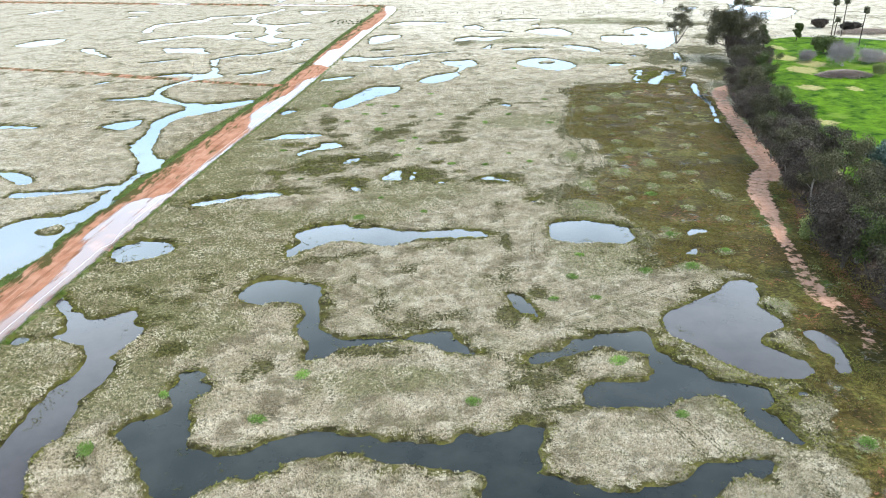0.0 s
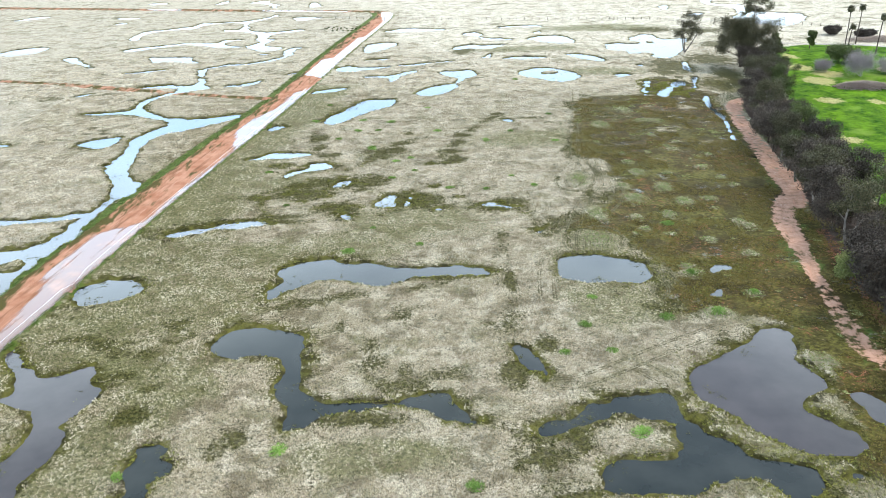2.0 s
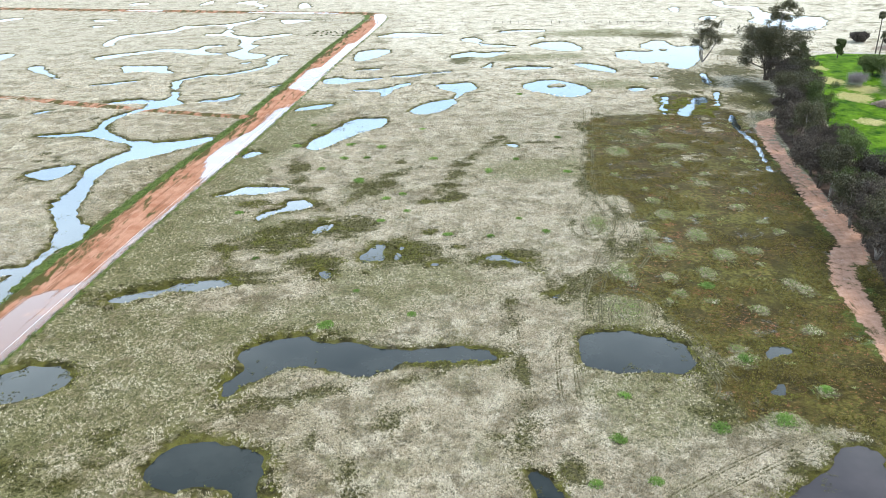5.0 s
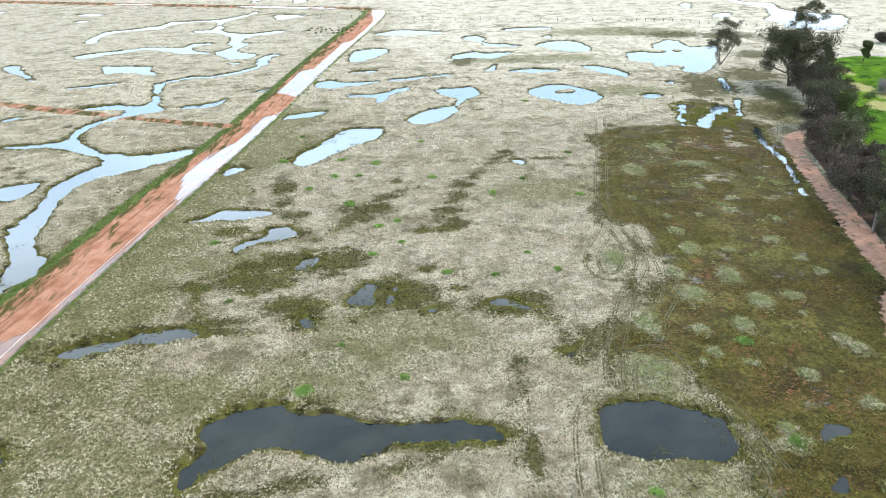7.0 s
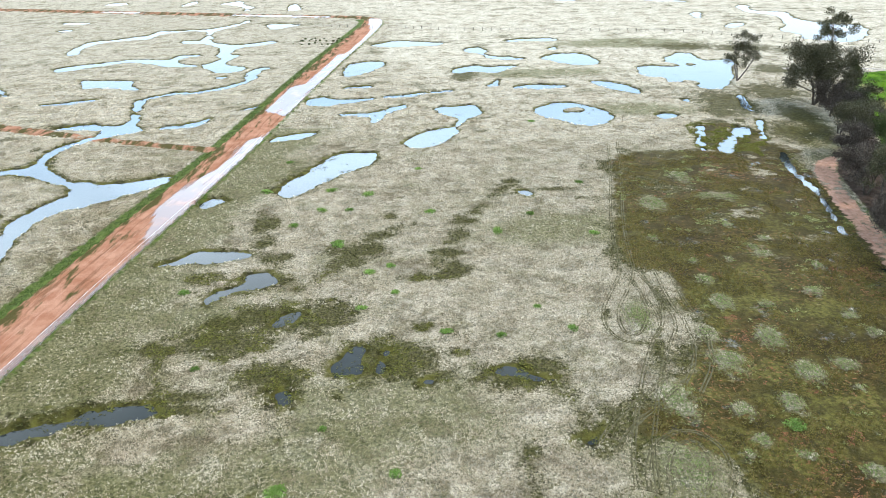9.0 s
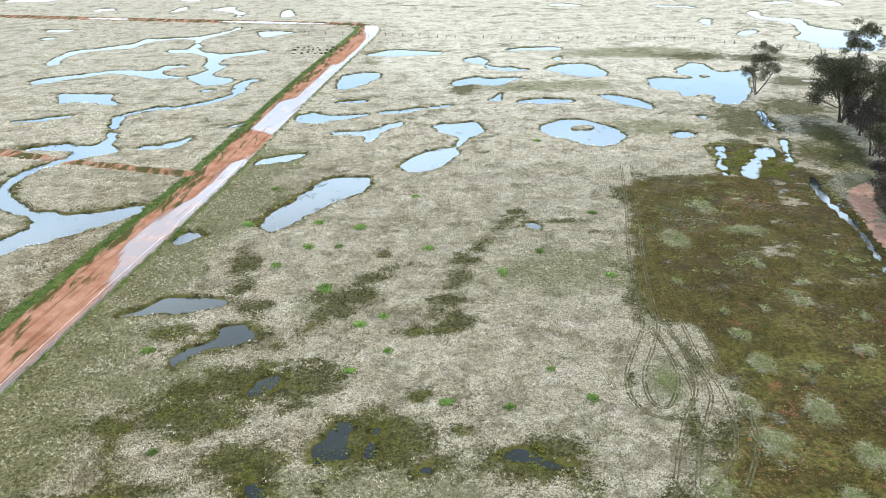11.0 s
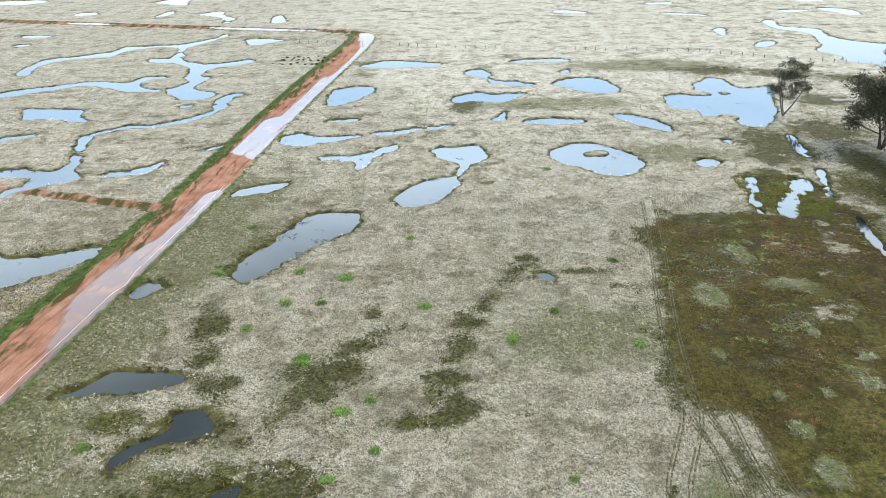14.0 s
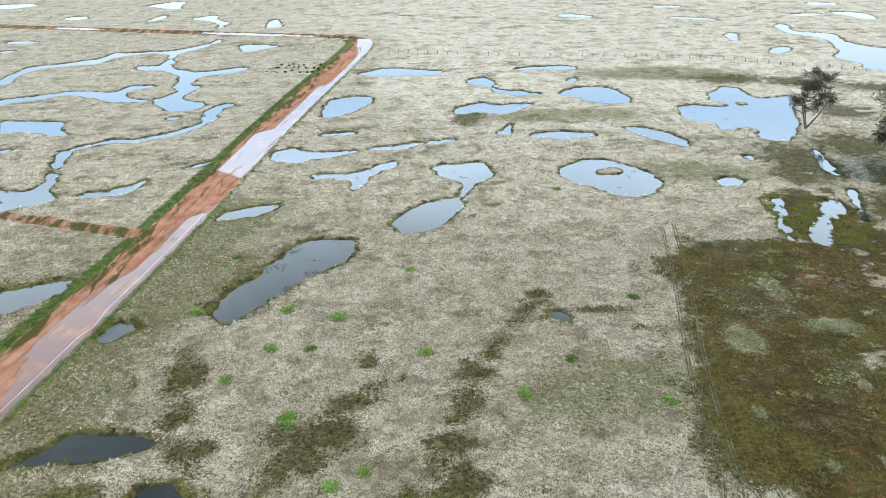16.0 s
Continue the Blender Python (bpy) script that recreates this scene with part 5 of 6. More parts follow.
x, y, z = sown(110000, (20, 66, 44, 198), lambda x, y: (at(wet, x, y) > 0.4) & (at(SHORE, x, y) > 0.3) & (at(dirt, x, y) < 0.3) & (wavy(x, y, 2.5, 41) + 0.6 * wavy(x, y, 9, 42) > -0.05))
tuft_cloud("flooded_weed", x, y, z, 0.07 + 0.13 * rng.rand(len(x)), 0.06 + 0.14 * rng.rand(len(x)), 5, WEED, "brown and rusty weeds on the flooded flat", 4)
x, y, z = sown(130000, (16, 60, 44, 198), lambda x, y: at(HUMP, x, y) > 0.48 + 0.5 * rng.rand(len(x)))
tuft_cloud("hummock_grass", x, y, z, 0.06 + 0.08 * rng.rand(len(x)), 0.04 + 0.06 * rng.rand(len(x)), 6, REED, "bright green grass on the hummocks' crowns", 12, 0.6)
x, y, z = sown(420000, (16, 60, 44, 198), lambda x, y: at(HUMP, x, y) > 0.10 + 0.75 * rng.rand(len(x)))
tuft_cloud("hummock_grass", x, y, z, 0.06 + 0.08 * rng.rand(len(x)), 0.03 + 0.05 * rng.rand(len(x)), 5, MOUNDGRASS, "pale green grass crowning round hummocks", 5, 0.6)
x, y, z = sown(60000, (-70, 0, 60, 300), lambda x, y: (at(verge, x, y) > 0.3 + 0.3 * rng.rand(len(x))) & (at(dirt, x, y) < 0.5))
tuft_cloud("verge_grass", x, y, z, 0.16 + 0.2 * rng.rand(len(x)), 0.08 + 0.14 * rng.rand(len(x)), 8, VERGEGRASS, "dark green grass along the road's shoulder", 6)

x, y, z = sown(110000, (-80, 60, 44, 205), lambda x, y: (at(BLOT, x, y) > 0.25 + 0.5 * rng.rand(len(x))) & (at(SHORE, x, y) > 0.4) & (at(dirt, x, y) < 0.2) & (at(wet, x, y) < 0.4) & (np.abs(x) < 34 + 0.42 * (y - 40)))
tuft_cloud("hollow_grass", x, y, z, 0.10 + 0.18 * rng.rand(len(x)), 0.05 + 0.12 * rng.rand(len(x)), 8, HOLLOW, "short olive grass in damp hollows", 7)

x, y, z = sown(160000, (-60, 50, 44, 200), lambda x, y: (at(SHORE, x, y) < -0.05) & (at(SHORE, x, y) > -1.8) & (wavy(x, y, 2.2, 71) + 0.8 * wavy(x, y, 7.0, 72) + 0.6 * wavy(x, y, 0.7, 73) > 0.65 - 1.0 * at(BLOT, x, y) * (y > 110) + 0.5 * rng.rand(len(x))))
tuft_cloud("water_weed", x, y, np.full(len(x), LEVEL), 0.06 + 0.11 * rng.rand(len(x)), 0.015 + 0.03 * rng.rand(len(x)), 6, RIMGRASS, "dark weeds standing in shallow water", 8)

x, y, z = sown(60000, (-32, 92, 120, 290), lambda x, y: (at(SHORE, x, y) < -0.7) & (wavy(x, y, 2.6, 111) + 0.6 * wavy(x, y, 0.8, 112) + 0.3 * rng.rand(len(x)) > 1.05))
tuft_cloud("water_weed", x, y, np.full(len(x), LEVEL), 0.08 + 0.14 * rng.rand(len(x)), 0.02 + 0.04 * rng.rand(len(x)), 6, RIMGRASS, "loose dark weeds afloat in open ponds", 14)

# yellow-green moss: round the ring-shaped pool, on the silty pond's banks and in the wet hollows
x, y, z = sown(60000, (46, 66, 192, 218), lambda x, y: (np.hypot((x - 56.5) / 6.5, (y - 204) / 10) + 0.4 * wavy(x, y, 2.0, 121) < 0.95) & (at(SHORE, x, y) > -0.4) & (wavy(x, y, 1.1, 122) + 0.5 * wavy(x, y, 3.0, 123) > -0.2))
tuft_cloud("moss", x, y, np.maximum(z, LEVEL), 0.08 + 0.12 * rng.rand(len(x)), 0.03 + 0.05 * rng.rand(len(x)), 5, MOSS, "yellow-green moss round a ring-shaped pool", 15)
x, y, z = sown(150000, (-48, 44, 46, 112), lambda x, y: (at(SHORE, x, y) > 0.05) & (at(SHORE, x, y) < 0.25 + 1.3 * rng.rand(len(x)) * (1 + (x > 20))) & (at(dirt, x, y) < 0.2) & (wavy(x, y, 3.5, 124) + 0.6 * wavy(x, y, 0.9, 125) > 0.35 - 0.5 * (x > 24)))
tuft_cloud("moss", x, y, z, 0.06 + 0.10 * rng.rand(len(x)), 0.03 + 0.06 * rng.rand(len(x)), 5, MOSS, "yellow-green moss fringing the creek banks", 16)
x, y, z = sown(60000, (-32, 16, 116, 150), lambda x, y: (at(BLOT, x, y) > 0.45) & (at(SHORE, x, y) > -0.5) & (wavy(x, y, 1.6, 126) + 0.5 * wavy(x, y, 0.7, 127) > 0.25))
tuft_cloud("moss", x, y, np.maximum(z, LEVEL), 0.06 + 0.10 * rng.rand(len(x)), 0.03 + 0.05 * rng.rand(len(x)), 5, MOSS, "yellow-green moss in the wet hollows", 17)
x, y, z = sown(70000, (22, 64, 44, 198), lambda x, y: (at(wet, x, y) > 0.6) & (at(HUMP, x, y) < 0.1) & (at(SHORE, x, y) > 0.3) & (at(dirt, x, y) < 0.3) & (wavy(x, y, 1.4, 81) + wavy(x, y, 7.0, 82) + 0.5 * wavy(x, y, 0.6, 83) > 1.08))
tuft_cloud("rusty_weed", x, y, z, 0.12 + 0.16 * rng.rand(len(x)), 0.02 + 0.04 * rng.rand(len(x)), 6, RUSTY, "rust-red weed patches on the flooded flat", 10, 1.4)
x, y, z = sown(90000, (22, 66, 44, 205), lambda x, y: (at(wet, x, y) > 0.5) & (at(SHORE, x, y) > 0.3) & (at(dirt, x, y) < 0.3) & (wavy(x, y * 1.5, 1.6, 84) + 0.7 * wavy(x, y, 6.0, 85) + 0.4 * wavy(x, y, 0.7, 86) > 1.0 - 0.25 * step_up(y, 130, 170)))
tuft_cloud("pale_tussock", x, y, z, 0.14 + 0.16 * rng.rand(len(x)), 0.06 + 0.10 * rng.rand(len(x)), 7, MOUNDGRASS, "pale tussocks scattered over the flooded flat", 11)

CHANNEL = smooth_ring([(55.2, 113), (53.0, 104), (51.4, 95), (50.2, 86), (49.6, 76), (50.2, 62), (51, 48)], 2, False)
x, y, z = sown(7000, (48, 57, 46, 114), lambda x, y: to_line(x, y, CHANNEL) + 0.4 * wavy(x, y, 1.2, 95) < 0.9)
tuft_cloud("rusty_weed", x, y, z, 0.12 + 0.16 * rng.rand(len(x)), 0.02 + 0.05 * rng.rand(len(x)), 6, RUSTY, "rust-brown weed choking the wet channel beside the path", 13, 1.4)

# ---- helpers for things ----
def part(name, bm, material, parent=None, label=""):
    """Links a bmesh as one mesh object under a thing or a part."""
    me = bpy.data.meshes.new(name)
    bm.to_mesh(me)
    bm.free()
    me.materials.append(material)
    ob = new(name, me)
    ob.parent = parent
    return tagged(ob, label)


def array_part(name, co, faces, material, parent=None, label=""):
    me = bpy.data.meshes.new(name)
    fill_mesh(me, co, faces)
    me.materials.append(material)
    ob = new(name, me)
    ob.parent = parent
    return tagged(ob, label)


def tube(bm, points, radii, sides=7):
    """A tapered round limb along a line of points."""
    rings = []
    for i, p in enumerate(points):
        a = points[max(i - 1, 0)]
        b = points[min(i + 1, len(points) - 1)]
        d = (b - a).normalized()
        u = d.orthogonal().normalized()
        v = d.cross(u)
        rings.append([bm.verts.new(p + radii[i] * (math.cos(k * 6.2832 / sides) * u + math.sin(k * 6.2832 / sides) * v)) for k in range(sides)])
    for r, s in zip(rings[:-1], rings[1:]):
        for k in range(sides):
            f = bm.faces.new((r[k], r[(k + 1) % sides], s[(k + 1) % sides], s[k]))
            f.smooth = True
    bm.faces.new(rings[0][::-1])
    bm.faces.new(rings[-1])


def limb(bm, rnd, start, heading, length, radius, ends, depth):
    """A bending limb that forks; its tips are noted for the leaves."""
    points, radii, p, d = [start], [radius], start.copy(), heading.normalized()
    steps = 4
    for i in range(steps):
        d = (d + Vector((rnd.uniform(-0.25, 0.25), rnd.uniform(-0.25, 0.25), rnd.uniform(-0.05, 0.16)))).normalized()
        p = p + d * (length / steps)
        points.append(p.copy())
        radii.append(radius * (1 - 0.6 * (i + 1) / steps))
    tube(bm, points, radii, 5 if depth else 3)
    if depth == 0:
        ends.append(p)
        ends.append(points[-2])
        return
    for k in range(rnd.choice((2, 3, 3))):
        i = rnd.choice((2, 3, 4))
        turn = Vector((rnd.uniform(-1, 1), rnd.uniform(-1, 1), rnd.uniform(-0.1, 0.7)))
        limb(bm, rnd, points[i], d * 0.6 + turn, length * rnd.uniform(0.55, 0.8), radii[i] * 0.7, ends, depth - 1)
    ends.append(p)


def leaf_cloud(rnd_seed, centres, spread, per, size, droop=0.4, slim=0.32):
    """Many small bent leaf sprays round the twigs' ends."""
    r = np.random.RandomState(rnd_seed)
    c = np.repeat(np.array(centres), per, 0)
    n = len(c)
    off = r.normal(size=(n, 3))
    off *= (spread * r.rand(n, 1) ** 0.5) / np.linalg.norm(off, axis=1, keepdims=True)
    off[:, 2] *= 0.75
    p = c + off
    a = r.normal(size=(n, 3))
    a[:, 2] -= droop
    a /= np.linalg.norm(a, axis=1, keepdims=True)
    b = np.cross(a, r.normal(size=(n, 3)))
    b /= np.linalg.norm(b, axis=1, keepdims=True)
    s = size * (0.6 + 0.8 * r.rand(n, 1))
    co = np.stack([p, p + 0.5 * s * a + slim * s * b, p + s * a, p + 0.5 * s * a - slim * s * b], 1).reshape(-1, 3)
    return co, np.arange(4 * n).reshape(n, 4)


def tree(name, seed, tall, wide, trunk_share, leaf, bark, per=85, gaps=0.0, stems=1, lean=0.0, leaf_size=0.36, clumps=34, slim=0.32, droop=0.4, label="", category="tree"):
    """A tree: an Empty at its foot, a branching trunk and an uneven crown."""
    rnd = random.Random(seed)
    root = new(name)
    bm = bmesh.new()
    ends = []
    for s in range(stems):
        foot = Vector((rnd.uniform(-0.3, 0.3) * (stems > 1), rnd.uniform(-0.3, 0.3) * (stems > 1), -0.15))
        lead = Vector((rnd.uniform(-0.25, 0.25) * stems * 0.7 + lean, rnd.uniform(-0.25, 0.25) * stems * 0.7, 1))
        pts, rad, p = [foot], [0.030 * tall / stems ** 0.5], foot.copy()
        for i in range(6):
            lead = (lead + Vector((rnd.uniform(-0.14, 0.14), rnd.uniform(-0.14, 0.14), 0.1))).normalized()
            p = p + lead * tall * 0.80 / 6
            pts.append(p.copy())
            rad.append(rad[0] * (1 - 0.8 * (i + 1) / 6))
        tube(bm, pts, rad, 8)
        for i in range(2, 7):
            for k in range(2 if stems > 1 else 3):
                if pts[i].z < trunk_share * tall:
                    continue
                turn = Vector((rnd.uniform(-1, 1), rnd.uniform(-1, 1), rnd.uniform(0.05, 0.6) * min(1, tall / wide)))
                limb(bm, rnd, pts[i], turn, wide * rnd.uniform(0.20, 0.34), rad[i] * 0.6, ends, 1)
    trunk = part("trunk", bm, bark, root)
    reach = wide * 0.5
    keep = [e for e in ends if rnd.random() > gaps and e.z < tall * 0.96 and math.hypot(e.x - lean * e.z, e.y) < reach]
    # the crown's own uneven shape: lobes inside a squashed egg
    mid, high = (trunk_share + 1) / 2 * tall, (1 - trunk_share) / 2 * tall
    lobes = []
    for k in range(max(4, clumps // 6)):
        q = Vector((rnd.gauss(0, 1), rnd.gauss(0, 1), rnd.gauss(0, 0.9))).normalized() * rnd.uniform(0.35, 0.85)
        lobes.append((Vector((q.x * wide / 2 + lean * mid, q.y * wide / 2, mid + q.z * high)), wide * rnd.uniform(0.11, 0.20)))
    while len(keep) < clumps:
        c, r = rnd.choice(lobes)
        q = Vector((rnd.gauss(0, 1), rnd.gauss(0, 1), rnd.gauss(0, 1))).normalized() * r
        if 0.04 * tall < c.z + q.z < tall:
            keep.append(c + q)
    co, faces = leaf_cloud(seed + 7, [tuple(e) for e in keep], 0.09 * wide + 0.3, per, leaf_size, droop, slim)
    array_part("crown", co, faces, leaf, root)
    return tagged(root, label, category)


def set_down(ob, x, y, turn=0.0, scale=1.0, sink=0.05):
    ob.matrix_basis = pose(x, y, height(x, y) - sink, 0, 0, turn) @ Matrix.Scale(scale, 4)
    return ob


def copy_down(ob, x, y, turn, scale, sink=0.05):
    """A copy of a thing, set on the ground at another size."""
    c = copy_thing(ob, Matrix())
    return set_down(c, x, y, turn, scale, sink)


# ---- the belt of trees along the mown green ----
BELT = "trees of the belt beside the mown green"
KINDS = [
    tree("gum_tree", 3, 9.0, 9.0, 0.28, GUMLEAF, BARK, stems=3, label="dark grey-green gum tree with pale forked trunks", per=92, leaf_size=0.23, slim=0.27, clumps=52),
    tree("gum_tree", 8, 8.2, 8.2, 0.22, BROWNLEAF, DARKBARK, stems=2, label="purplish-brown bushy tree with a dense low crown", per=92, leaf_size=0.23, slim=0.27, clumps=52),
    tree("gum_tree", 15, 8.6, 7.6, 0.25, GREENLEAF, DARKBARK, stems=2, label="dull green bushy tree with a ragged crown", per=92, leaf_size=0.23, slim=0.27, clumps=48),
    tree("gum_tree", 21, 7.4, 8.6, 0.15, BROWNLEAF, DARKBARK, stems=4, label="low spreading purplish-brown tree with dark stems", per=92, leaf_size=0.23, slim=0.27, clumps=52),
    tree("gum_tree", 27, 9.6, 8.0, 0.30, GUMLEAF, BARK, stems=2, label="dark gum tree with a bare pale lower trunk", per=92, leaf_size=0.23, slim=0.27, clumps=48),
]
ROW = [(55.2, 70), (55.6, 89), (56.5, 66), (61.0, 71), (57.0, 75), (57.5, 79.5), (63.0, 84), (57.6, 85), (58.0, 90), (63.6, 95), (58.2, 96), (58.8, 101.5), (65.6, 106), (59.2, 107.5), (59.8, 113), (66.8, 113.5), (60.6, 118), (61.4, 123), (68.2, 127), (62.4, 128.5), (63.4, 133.5), (69.2, 136), (64.4, 139), (65.2, 144), (71.0, 146), (66.2, 150), (72.6, 155), (67.4, 156), (68.4, 161), (74.2, 166), (70.0, 168), (71.0, 173), (76.2, 176), (72.4, 179), (74.0, 185), (79.4, 189), (76.6, 193.5), (82.0, 199), (79.8, 205.5), (85.8, 209.5), (83.6, 217)]
ORDER = [1, 3, 3, 1, 0, 3, 1, 2, 4, 0, 3, 1, 0, 4, 3, 4, 1, 0, 3, 1, 0, 1, 2, 4, 3, 1, 2, 3, 1, 3, 4, 1, 2, 3, 1, 2, 0, 3, 1, 0, 3]
placed = set()
rnd = random.Random(5)
for (x, y), k in zip(ROW, ORDER):
    x -= 3.2 if y < 160 else 2.0 if y < 186 else 0.0
    turn, size = rnd.uniform(0, 360), rnd.uniform(0.82, 1.06)
    if y < 100:
        x, size = x - 0.8, size * 1.12
    if k in placed:
        tagged(copy_down(KINDS[k], x, y, turn, size), group=BELT)
    else:
        placed.add(k)
        tagged(set_down(KINDS[k], x, y, turn, size), group=BELT)

set_down(tree("gum_tree", 33, 13.5, 16.5, 0.06, GUMLEAF, DARKBARK, stems=4, per=190, clumps=120, leaf_size=0.27, label="large dark gum tree with a broad dense crown"), 84.2, 226)
set_down(tree("gum_tree", 36, 19.5, 11.0, 0.62, GUMLEAF, BARK, stems=1, per=170, clumps=24, gaps=0.3, lean=0.06, leaf_size=0.32, label="tall thin gum tree with an open tufted top"), 87.6, 229.5)
set_down(tree("gum_tree", 41, 12.2, 8.2, 0.22, GUMLEAF, BARK, stems=3, per=80, clumps=70, gaps=0.1, lean=0.10, leaf_size=0.24, label="leaning open-crowned gum tree beside the pond"), 75.4, 249)
set_down(tree("bush", 43, 3.1, 3.5, 0.05, LIMELEAF, DARKBARK, stems=4, per=70, clumps=30, leaf_size=0.28, label="small rounded yellow-green bush beside the path", category="bush"), 51.8, 97.7)
set_down(tree("round_tree", 45, 6.8, 8.0, 0.08, BLUELEAF, DARKBARK, stems=3, per=120, clumps=60, leaf_size=0.36, label="rounded blue-green tree on the mown green"), 73.5, 119.6)
set_down(tree("bush", 47, 4.6, 9.0, 0.05, GREENLEAF, DARKBARK, stems=4, per=90, clumps=50, leaf_size=0.36, label="broad dark green bush on the mown green", category="bush"), 113, 229)
set_down(tree("bush", 49, 2.8, 4.2, 0.05, TWIG, TWIG, stems=7, per=16, clumps=26, leaf_size=0.9, slim=0.016, droop=-0.5, label="small bare purplish-grey bush", category="bush"), 103.5, 218.5)
set_down(tree("bare_shrub", 51, 6.0, 8.0, 0.10, TWIG, TWIG, stems=8, per=15, clumps=44, leaf_size=1.3, slim=0.014, droop=-0.5, label="large leafless grey shrub with fine twigs", category="bush"), 110.5, 211.5)
set_down(tree("bare_shrub", 53, 3.4, 6.5, 0.05, TWIG, TWIG, stems=8, per=16, clumps=34, leaf_size=1.0, slim=0.016, droop=-0.5, label="low leafless grey shrub with fine twigs", category="bush"), 119, 214)
set_down(tree("bush", 55, 3.0, 3.0, 0.10, LIMELEAF, DARKBARK, stems=3, per=50, clumps=20, leaf_size=0.25, label="small yellow-green bush on the mown green", category="bush"), 113, 198)
set_down(tree("bush", 57, 2.6, 5.5, 0.05, BROWNLEAF, DARKBARK, stems=4, per=60, clumps=36, leaf_size=0.4, label="dark brown thicket at the edge of the green", category="bush"), 132, 274)
set_down(tree("bush", 58, 2.4, 7.0, 0.05, BROWNLEAF, DARKBARK, stems=4, per=60, clumps=36, leaf_size=0.4, label="dark brown thicket beside the far pond", category="bush"), 139, 266)
set_down(tree("conifer", 61, 5.6, 3.2, 0.08, GREENLEAF, DARKBARK, stems=1, per=70, clumps=30, leaf_size=0.3, label="small upright dark green conifer"), 114.3, 251)
set_down(tree("conifer", 63, 7.6, 3.4, 0.06, GREENLEAF, DARKBARK, stems=1, per=80, clumps=40, leaf_size=0.3, label="narrow dark green conifer beside the big gum tree"), 98.6, 238)


def thatch_mound(x, y, a, b, tall, seed):
    """A low heap of dead brown stalks."""
    r = np.random.RandomState(seed)
    n = 2600
    u, v = r.normal(size=n) * 0.45, r.normal(size=n) * 0.45
    ok = np.hypot(u, v) < 1
    u, v = u[ok], v[ok]
    px, py = x + a * u, y + b * v
    pz = at(GZ, px, py) + tall * (1 - u * u - v * v) * r.rand(len(u)) ** 0.4
    ob = tuft_cloud("thatch_mound", px, py, pz, 0.35 + 0.3 * r.rand(len(u)), 0.15 + 0.2 * r.rand(len(u)), 5, THATCH, "low mound of dead brown stalks on the green", seed)
    ob["category"], ob["kind"] = "mound", "stuff"


thatch_mound(105, 199.5, 7.5, 4.0, 1.3, 71)
thatch_mound(127, 218, 9, 5.0, 1.4, 72)
thatch_mound(142, 262, 12, 5.0, 1.2, 73)


def palm(seed, tall, lean, leaves=70):
    rnd = random.Random(seed)
    root = new("palm_tree")
    bm = bmesh.new()
    pts = [Vector((lean * (i / 7) ** 2, 0, tall * i / 7 - 0.1)) for i in range(8)]
    tube(bm, pts, [0.17 - 0.05 * i / 7 for i in range(8)], 9)
    part("trunk", bm, DARKBARK, root)
    head = pts[-1]
    bm = bmesh.new()
    for k in range(leaves):
        turn, up = rnd.uniform(0, 6.283), rnd.uniform(-1.4, 1.2)
        out = Vector((math.cos(turn), math.sin(turn), 0))
        side = Vector((-out.y, out.x, 0))
        stem, reach = head.copy(), rnd.uniform(0.75, 1.25)
        rows = []
        for i in range(6):
            s = i / 5
            c = head + out * reach * s * math.cos(up * 0.6) + Vector((0, 0, reach * (math.sin(up) * s - 0.55 * s * s)))
            w = 0.05 + 0.48 * math.sin(math.pi * min(1, s * 0.85 + 0.05)) * (0.4 if i == 5 else 1)
            rows.append([bm.verts.new(c - side * w - Vector((0, 0, 0.12 * w))), bm.verts.new(c + Vector((0, 0, 0.06))), bm.verts.new(c + side * w - Vector((0, 0, 0.12 * w)))])
        for a, b in zip(rows[:-1], rows[1:]):
            bm.faces.new((a[0], a[1], b[1], b[0]))
            bm.faces.new((a[1], a[2], b[2], b[1]))
    part("crown", bm, GUMLEAF, root)
    return tagged(root, "tall fan palm with a slender bare trunk", "palm tree", "palms on the mown green")


set_down(palm(1, 11.2, 0.3), 128.7, 239.5)
set_down(palm(2, 11.8, 0.1), 131.4, 256.7)
set_down(palm(3, 11.6, -0.2), 127.8, 256)
set_down(palm(4, 6.6, 0.4, 44), 126.7, 251.9)


# ---- footpath beyond the green ----
def strip(name, line, wide, material, lift=0.05, step=1.0):
    """A ribbon along the ground, following its height, with a little thickness."""
    p = smooth_ring(line, 3, False)
    fine = [p[0]]
    for q in p[1:]:
        k = max(1, int(np.hypot(*(q - fine[-1])[:2]) / step))
        a = fine[-1]
        fine += [a + (q - a) * (i + 1) / k for i in range(k)]
    p = np.array(fine)[:, :2]
    d = np.gradient(p, axis=0)
    d /= np.linalg.norm(d, axis=1, keepdims=True) + 1e-9
    nrm = np.stack([-d[:, 1], d[:, 0]], 1)
    w = wide * (0.5 + 0.22 * wavy(p[:, 0], p[:, 1], 1.4, 61))[:, None]
    cols = [p - nrm * w, p - nrm * w * 0.8, p + nrm * w * 0.8, p + nrm * w]
    co = []
    for k, c in enumerate(cols):
        z = at(GZ, c[:, 0], c[:, 1]) + (lift if k in (1, 2) else -0.08)
        co.append(np.column_stack([c, z]))
    n = len(p)
    co = np.concatenate(co)
    i = np.arange(n - 1)
    faces = np.concatenate([np.stack([k * n + i, k * n + i + 1, (k + 1) * n + i + 1, (k + 1) * n + i], 1)[:, ::-1] for k in range(3)])
    me = bpy.data.meshes.new(name)
    fill_mesh(me, co, faces)
    me.polygons.foreach_set("use_smooth", np.ones(len(me.polygons), bool))
    me.materials.append(material)
    return new(name, me)


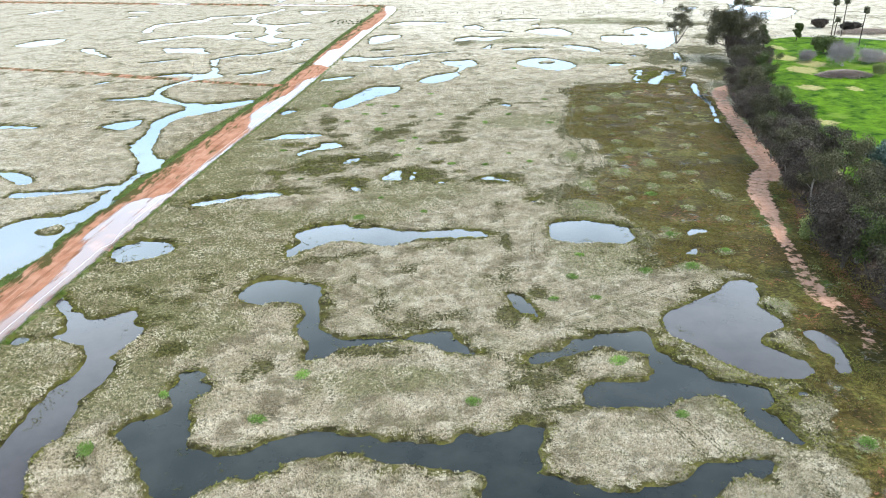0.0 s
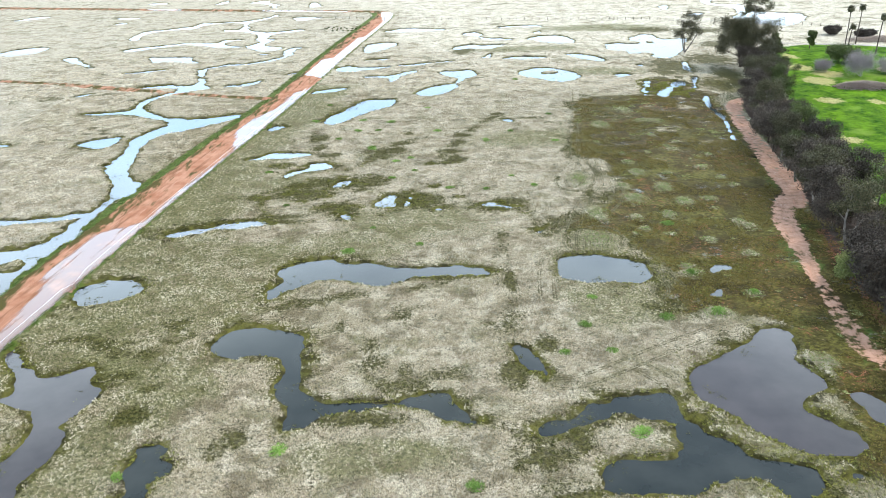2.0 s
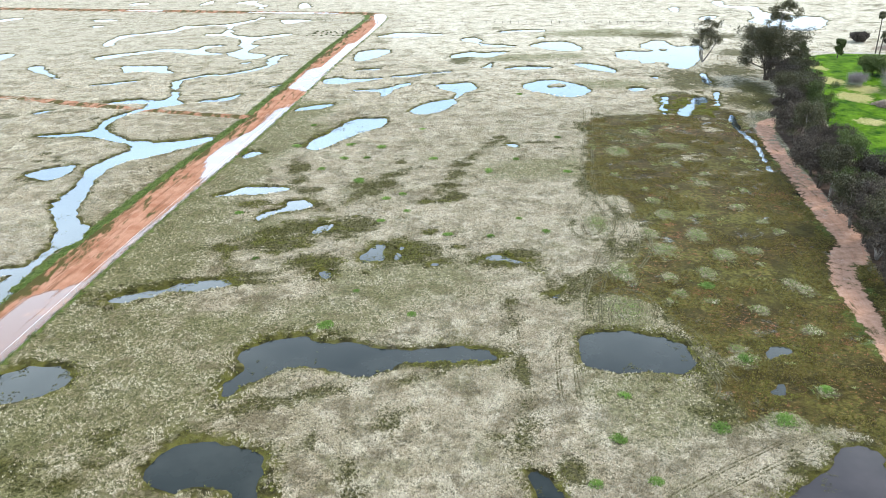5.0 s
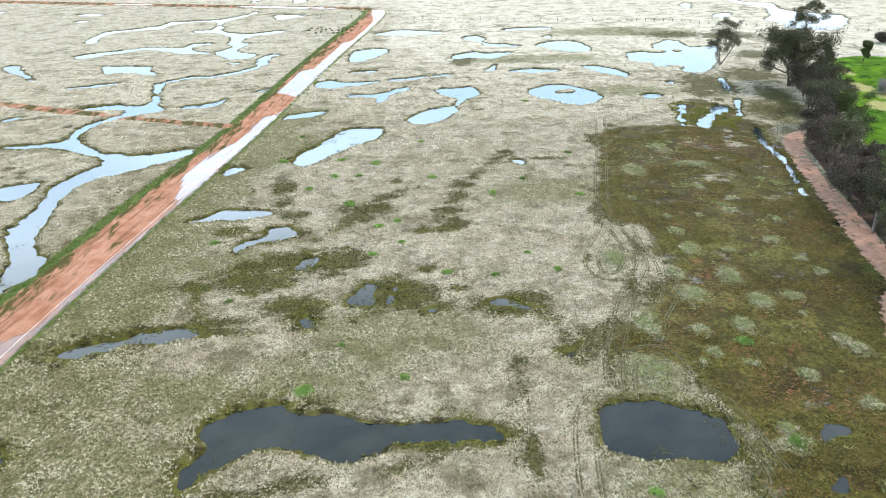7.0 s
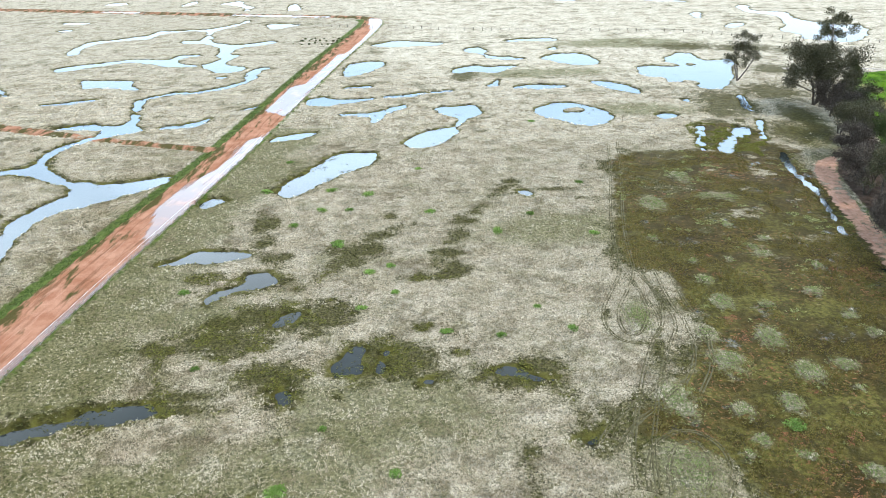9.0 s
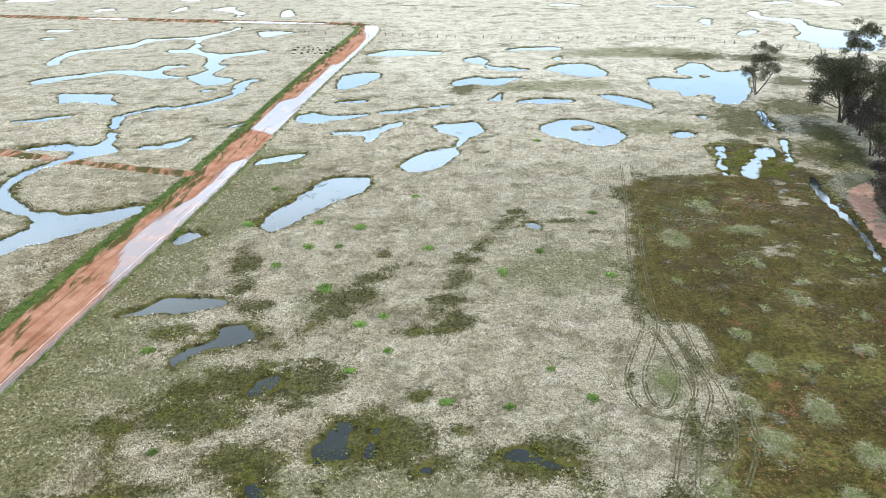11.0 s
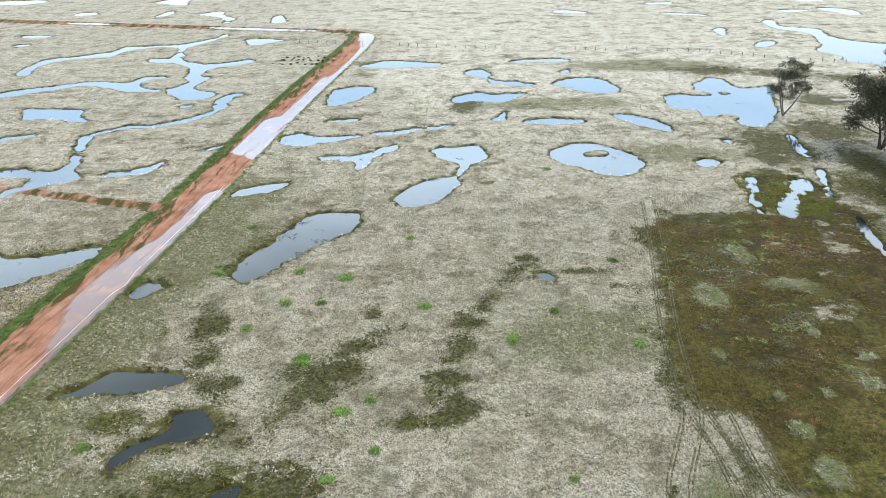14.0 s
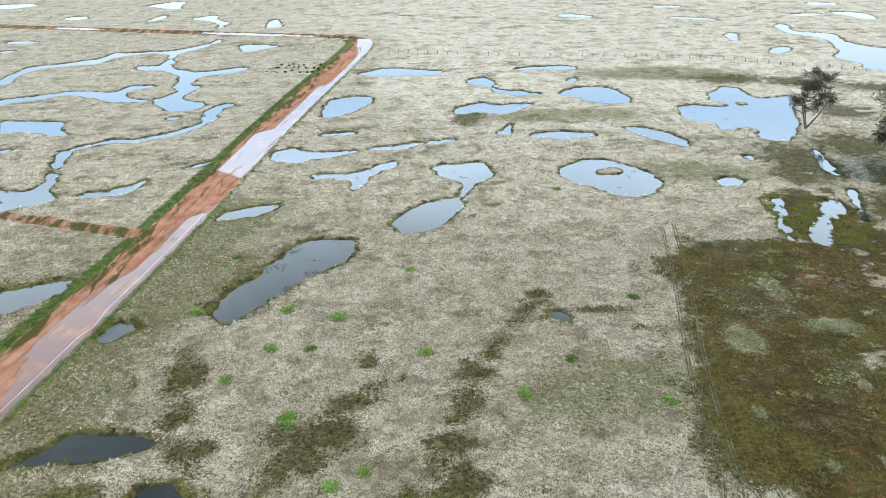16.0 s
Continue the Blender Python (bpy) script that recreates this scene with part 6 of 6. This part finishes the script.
tagged(strip("pavement", [(92, 262), (106.5, 262), (118, 258), (130, 257), (142, 248), (200, 228)], 2.2, PATH, 0.06), "pale path along the far edge of the green", "path", kind="structure")

# wheel ruts pressed into the grass
RUTS = [
    [(34.7, 202.6), (31.5, 184.1), (27.7, 166.4), (25.9, 154.3), (25.4, 148.0), (22.8, 142.4), (20.9, 138.1), (20.5, 134.0), (21.8, 131.6), (24.1, 132.3), (26.3, 137.0), (26.6, 143.1), (25.8, 147.0)],
    [(26.0, 148.0), (26.7, 142.2), (27.4, 135.3), (24.9, 130.7), (22.6, 125.2), (20.5, 119.0), (18.8, 113.5), (18.0, 108.6)],
    [(19.1, 108.5), (19.5, 111.4), (21.1, 114.5), (23.6, 116.0), (25.2, 114.3), (25.2, 111.2), (23.7, 107.9)],
    [(13.0, 94.0), (13.2, 97.4), (13.7, 101.8), (14.7, 106.0), (16.9, 108.6), (18.9, 107.6)],
    [(26.0, 93.7), (27.4, 95.6), (27.1, 97.7), (27.8, 99.9), (29.1, 102.2)],
    [(15.5, 113.6), (18.1, 117.9), (22.0, 121.3), (25.5, 125.1)],
    [(29.7, 148.8), (29.4, 140.3), (30.0, 135.2), (29.0, 127.7), (25.9, 122.5)],
    [(31.2, 86), (22.7, 81.6), (16.5, 77.8), (13.6, 76.2), (11.4, 76.4)],
    [(20.6, 79), (22.4, 76.6), (22.8, 75.8)],
    [(29.6, 96), (28.8, 100), (28.6, 105), (26.4, 108)],
    [(20.5, 60), (22.2, 56), (23.4, 53)],
    [(30, 69.5), (28.9, 71.3), (27.6, 72.8)],
]
for line in RUTS:
    for side in (-1.05, -0.72, 0.72, 1.05):
        p = np.array(line, float)
        d = np.gradient(p, axis=0)
        d /= np.linalg.norm(d, axis=1, keepdims=True)
        tagged(strip("wheel_rut", p + side * np.stack([-d[:, 1], d[:, 0]], 1), 0.20, RUT, 0.02, 0.6), "narrow wheel rut pressed into the wet grass", "wheel rut", kind="structure")

# ---- post and wire fence across the far marsh ----
def fence(line, spacing, tall, stuff, thick, levels, strand, label, cap=0.0):
    root = new("fence")
    p = np.array(line, float)
    seg = np.hypot(*np.diff(p, axis=0).T)
    s = np.concatenate([[0], np.cumsum(seg)])
    spots = [(np.interp(u, s, p[:, 0]), np.interp(u, s, p[:, 1])) for u in np.arange(0, s[-1], spacing)]
    rnd = random.Random(9)
    bm = bmesh.new()
    tube(bm, [Vector((0, 0, -0.3)), Vector((0, 0, tall * 0.96)), Vector((0, 0, tall))], [thick, thick * 0.9, thick * 0.6], 7)
    first = part("post", bm, stuff, root)
    tops = []
    for i, (x, y) in enumerate(spots):
        ob = first if i == 0 else new("post", first.data)
        ob.parent = root
        ob.matrix_basis = pose(x, y, height(x, y), rnd.uniform(-4, 4), rnd.uniform(-4, 4), rnd.uniform(0, 90)) @ Matrix.Scale(rnd.uniform(0.9, 1.1), 4)
        tops.append(Vector((x, y, height(x, y))))
    for level in levels:
        bm = bmesh.new()
        tube(bm, [q + Vector((0, 0, level)) for q in tops], [strand] * len(tops), 4)
        part("wire", bm, WIRE, root)
    if cap:
        bm = bmesh.new()
        tube(bm, [q + Vector((0, 0, tall + cap)) for q in tops], [cap] * len(tops), 6)
        part("top_rail", bm, ZINC, root)
    return tagged(root, label, "fence")


fence([(-42, 339), (-15, 333), (3.2, 327.3), (38.4, 323.7), (54.2, 321.2), (77.4, 317.5), (94.7, 309.1), (112, 301), (150, 287)], 3.0, 1.05, WOOD, 0.07, (0.4, 0.7, 0.98), 0.010, "weathered post and wire fence crossing the marsh")
fence([(np.interp(v, road_y, [q[0] + q[2] for q in MAIN_ROAD[:12]]) + 0.25, v) for v in np.arange(46, 214, 6.0)], 3.0, 1.05, WIRE, 0.018, (0.12, 0.35, 0.58, 0.8), 0.009, "low pale wire fence along the red road's edge", 0.017)


# ---- low dark shrubs beside the road's bend ----
first_shrub = tree("low_shrub", 91, 1.3, 2.4, 0.05, GREENLEAF, DARKBARK, stems=3, per=26, clumps=16, leaf_size=0.26, label="low dark green shrub in the marsh grass", category="shrub")
rnd = random.Random(17)
for k in range(27):
    x, y = -44.5 + 1.75 * (k % 9) + rnd.uniform(-0.7, 0.7) + 1.2 * (k // 9), 306.5 + 4.6 * (k // 9) + rnd.uniform(-1.2, 1.2)
    shrub = first_shrub if k == 0 else copy_thing(first_shrub, Matrix())
    tagged(set_down(shrub, x, y, rnd.uniform(0, 360), rnd.uniform(0.15, 0.30)), group="shrubs beside the road's bend")


# ---- green clumps among the dry grass ----
def clump_mesh(seed):
    r = np.random.RandomState(seed)
    n = 90
    u, v = r.rand(n) ** 0.7, r.rand(n) * 6.283
    u, v = u * np.cos(v), u * np.sin(v)
    ob = tuft_cloud("green_clump", u, v, np.maximum(0.10 * (1 - u * u - v * v), 0) + 0.02, 0.14 + 0.16 * r.rand(n), 0.08 + 0.12 * r.rand(n), 6, REED, "x", seed)
    del ob["kind"]
    return tagged(ob, "bright green grass clump among dry marsh grass", "grass clump", "green clumps on the marsh")


CLUMPS = [clump_mesh(s) for s in (81, 82, 83)]
for i, (x, y, a, b) in enumerate(GREENS):
    ob = CLUMPS[i] if i < 3 else copy_thing(CLUMPS[i % 3], Matrix())
    ob.matrix_basis = pose(x, y, height(x, y), 0, 0, 47 * i) @ Matrix.Diagonal((a, b, 0.9, 1))
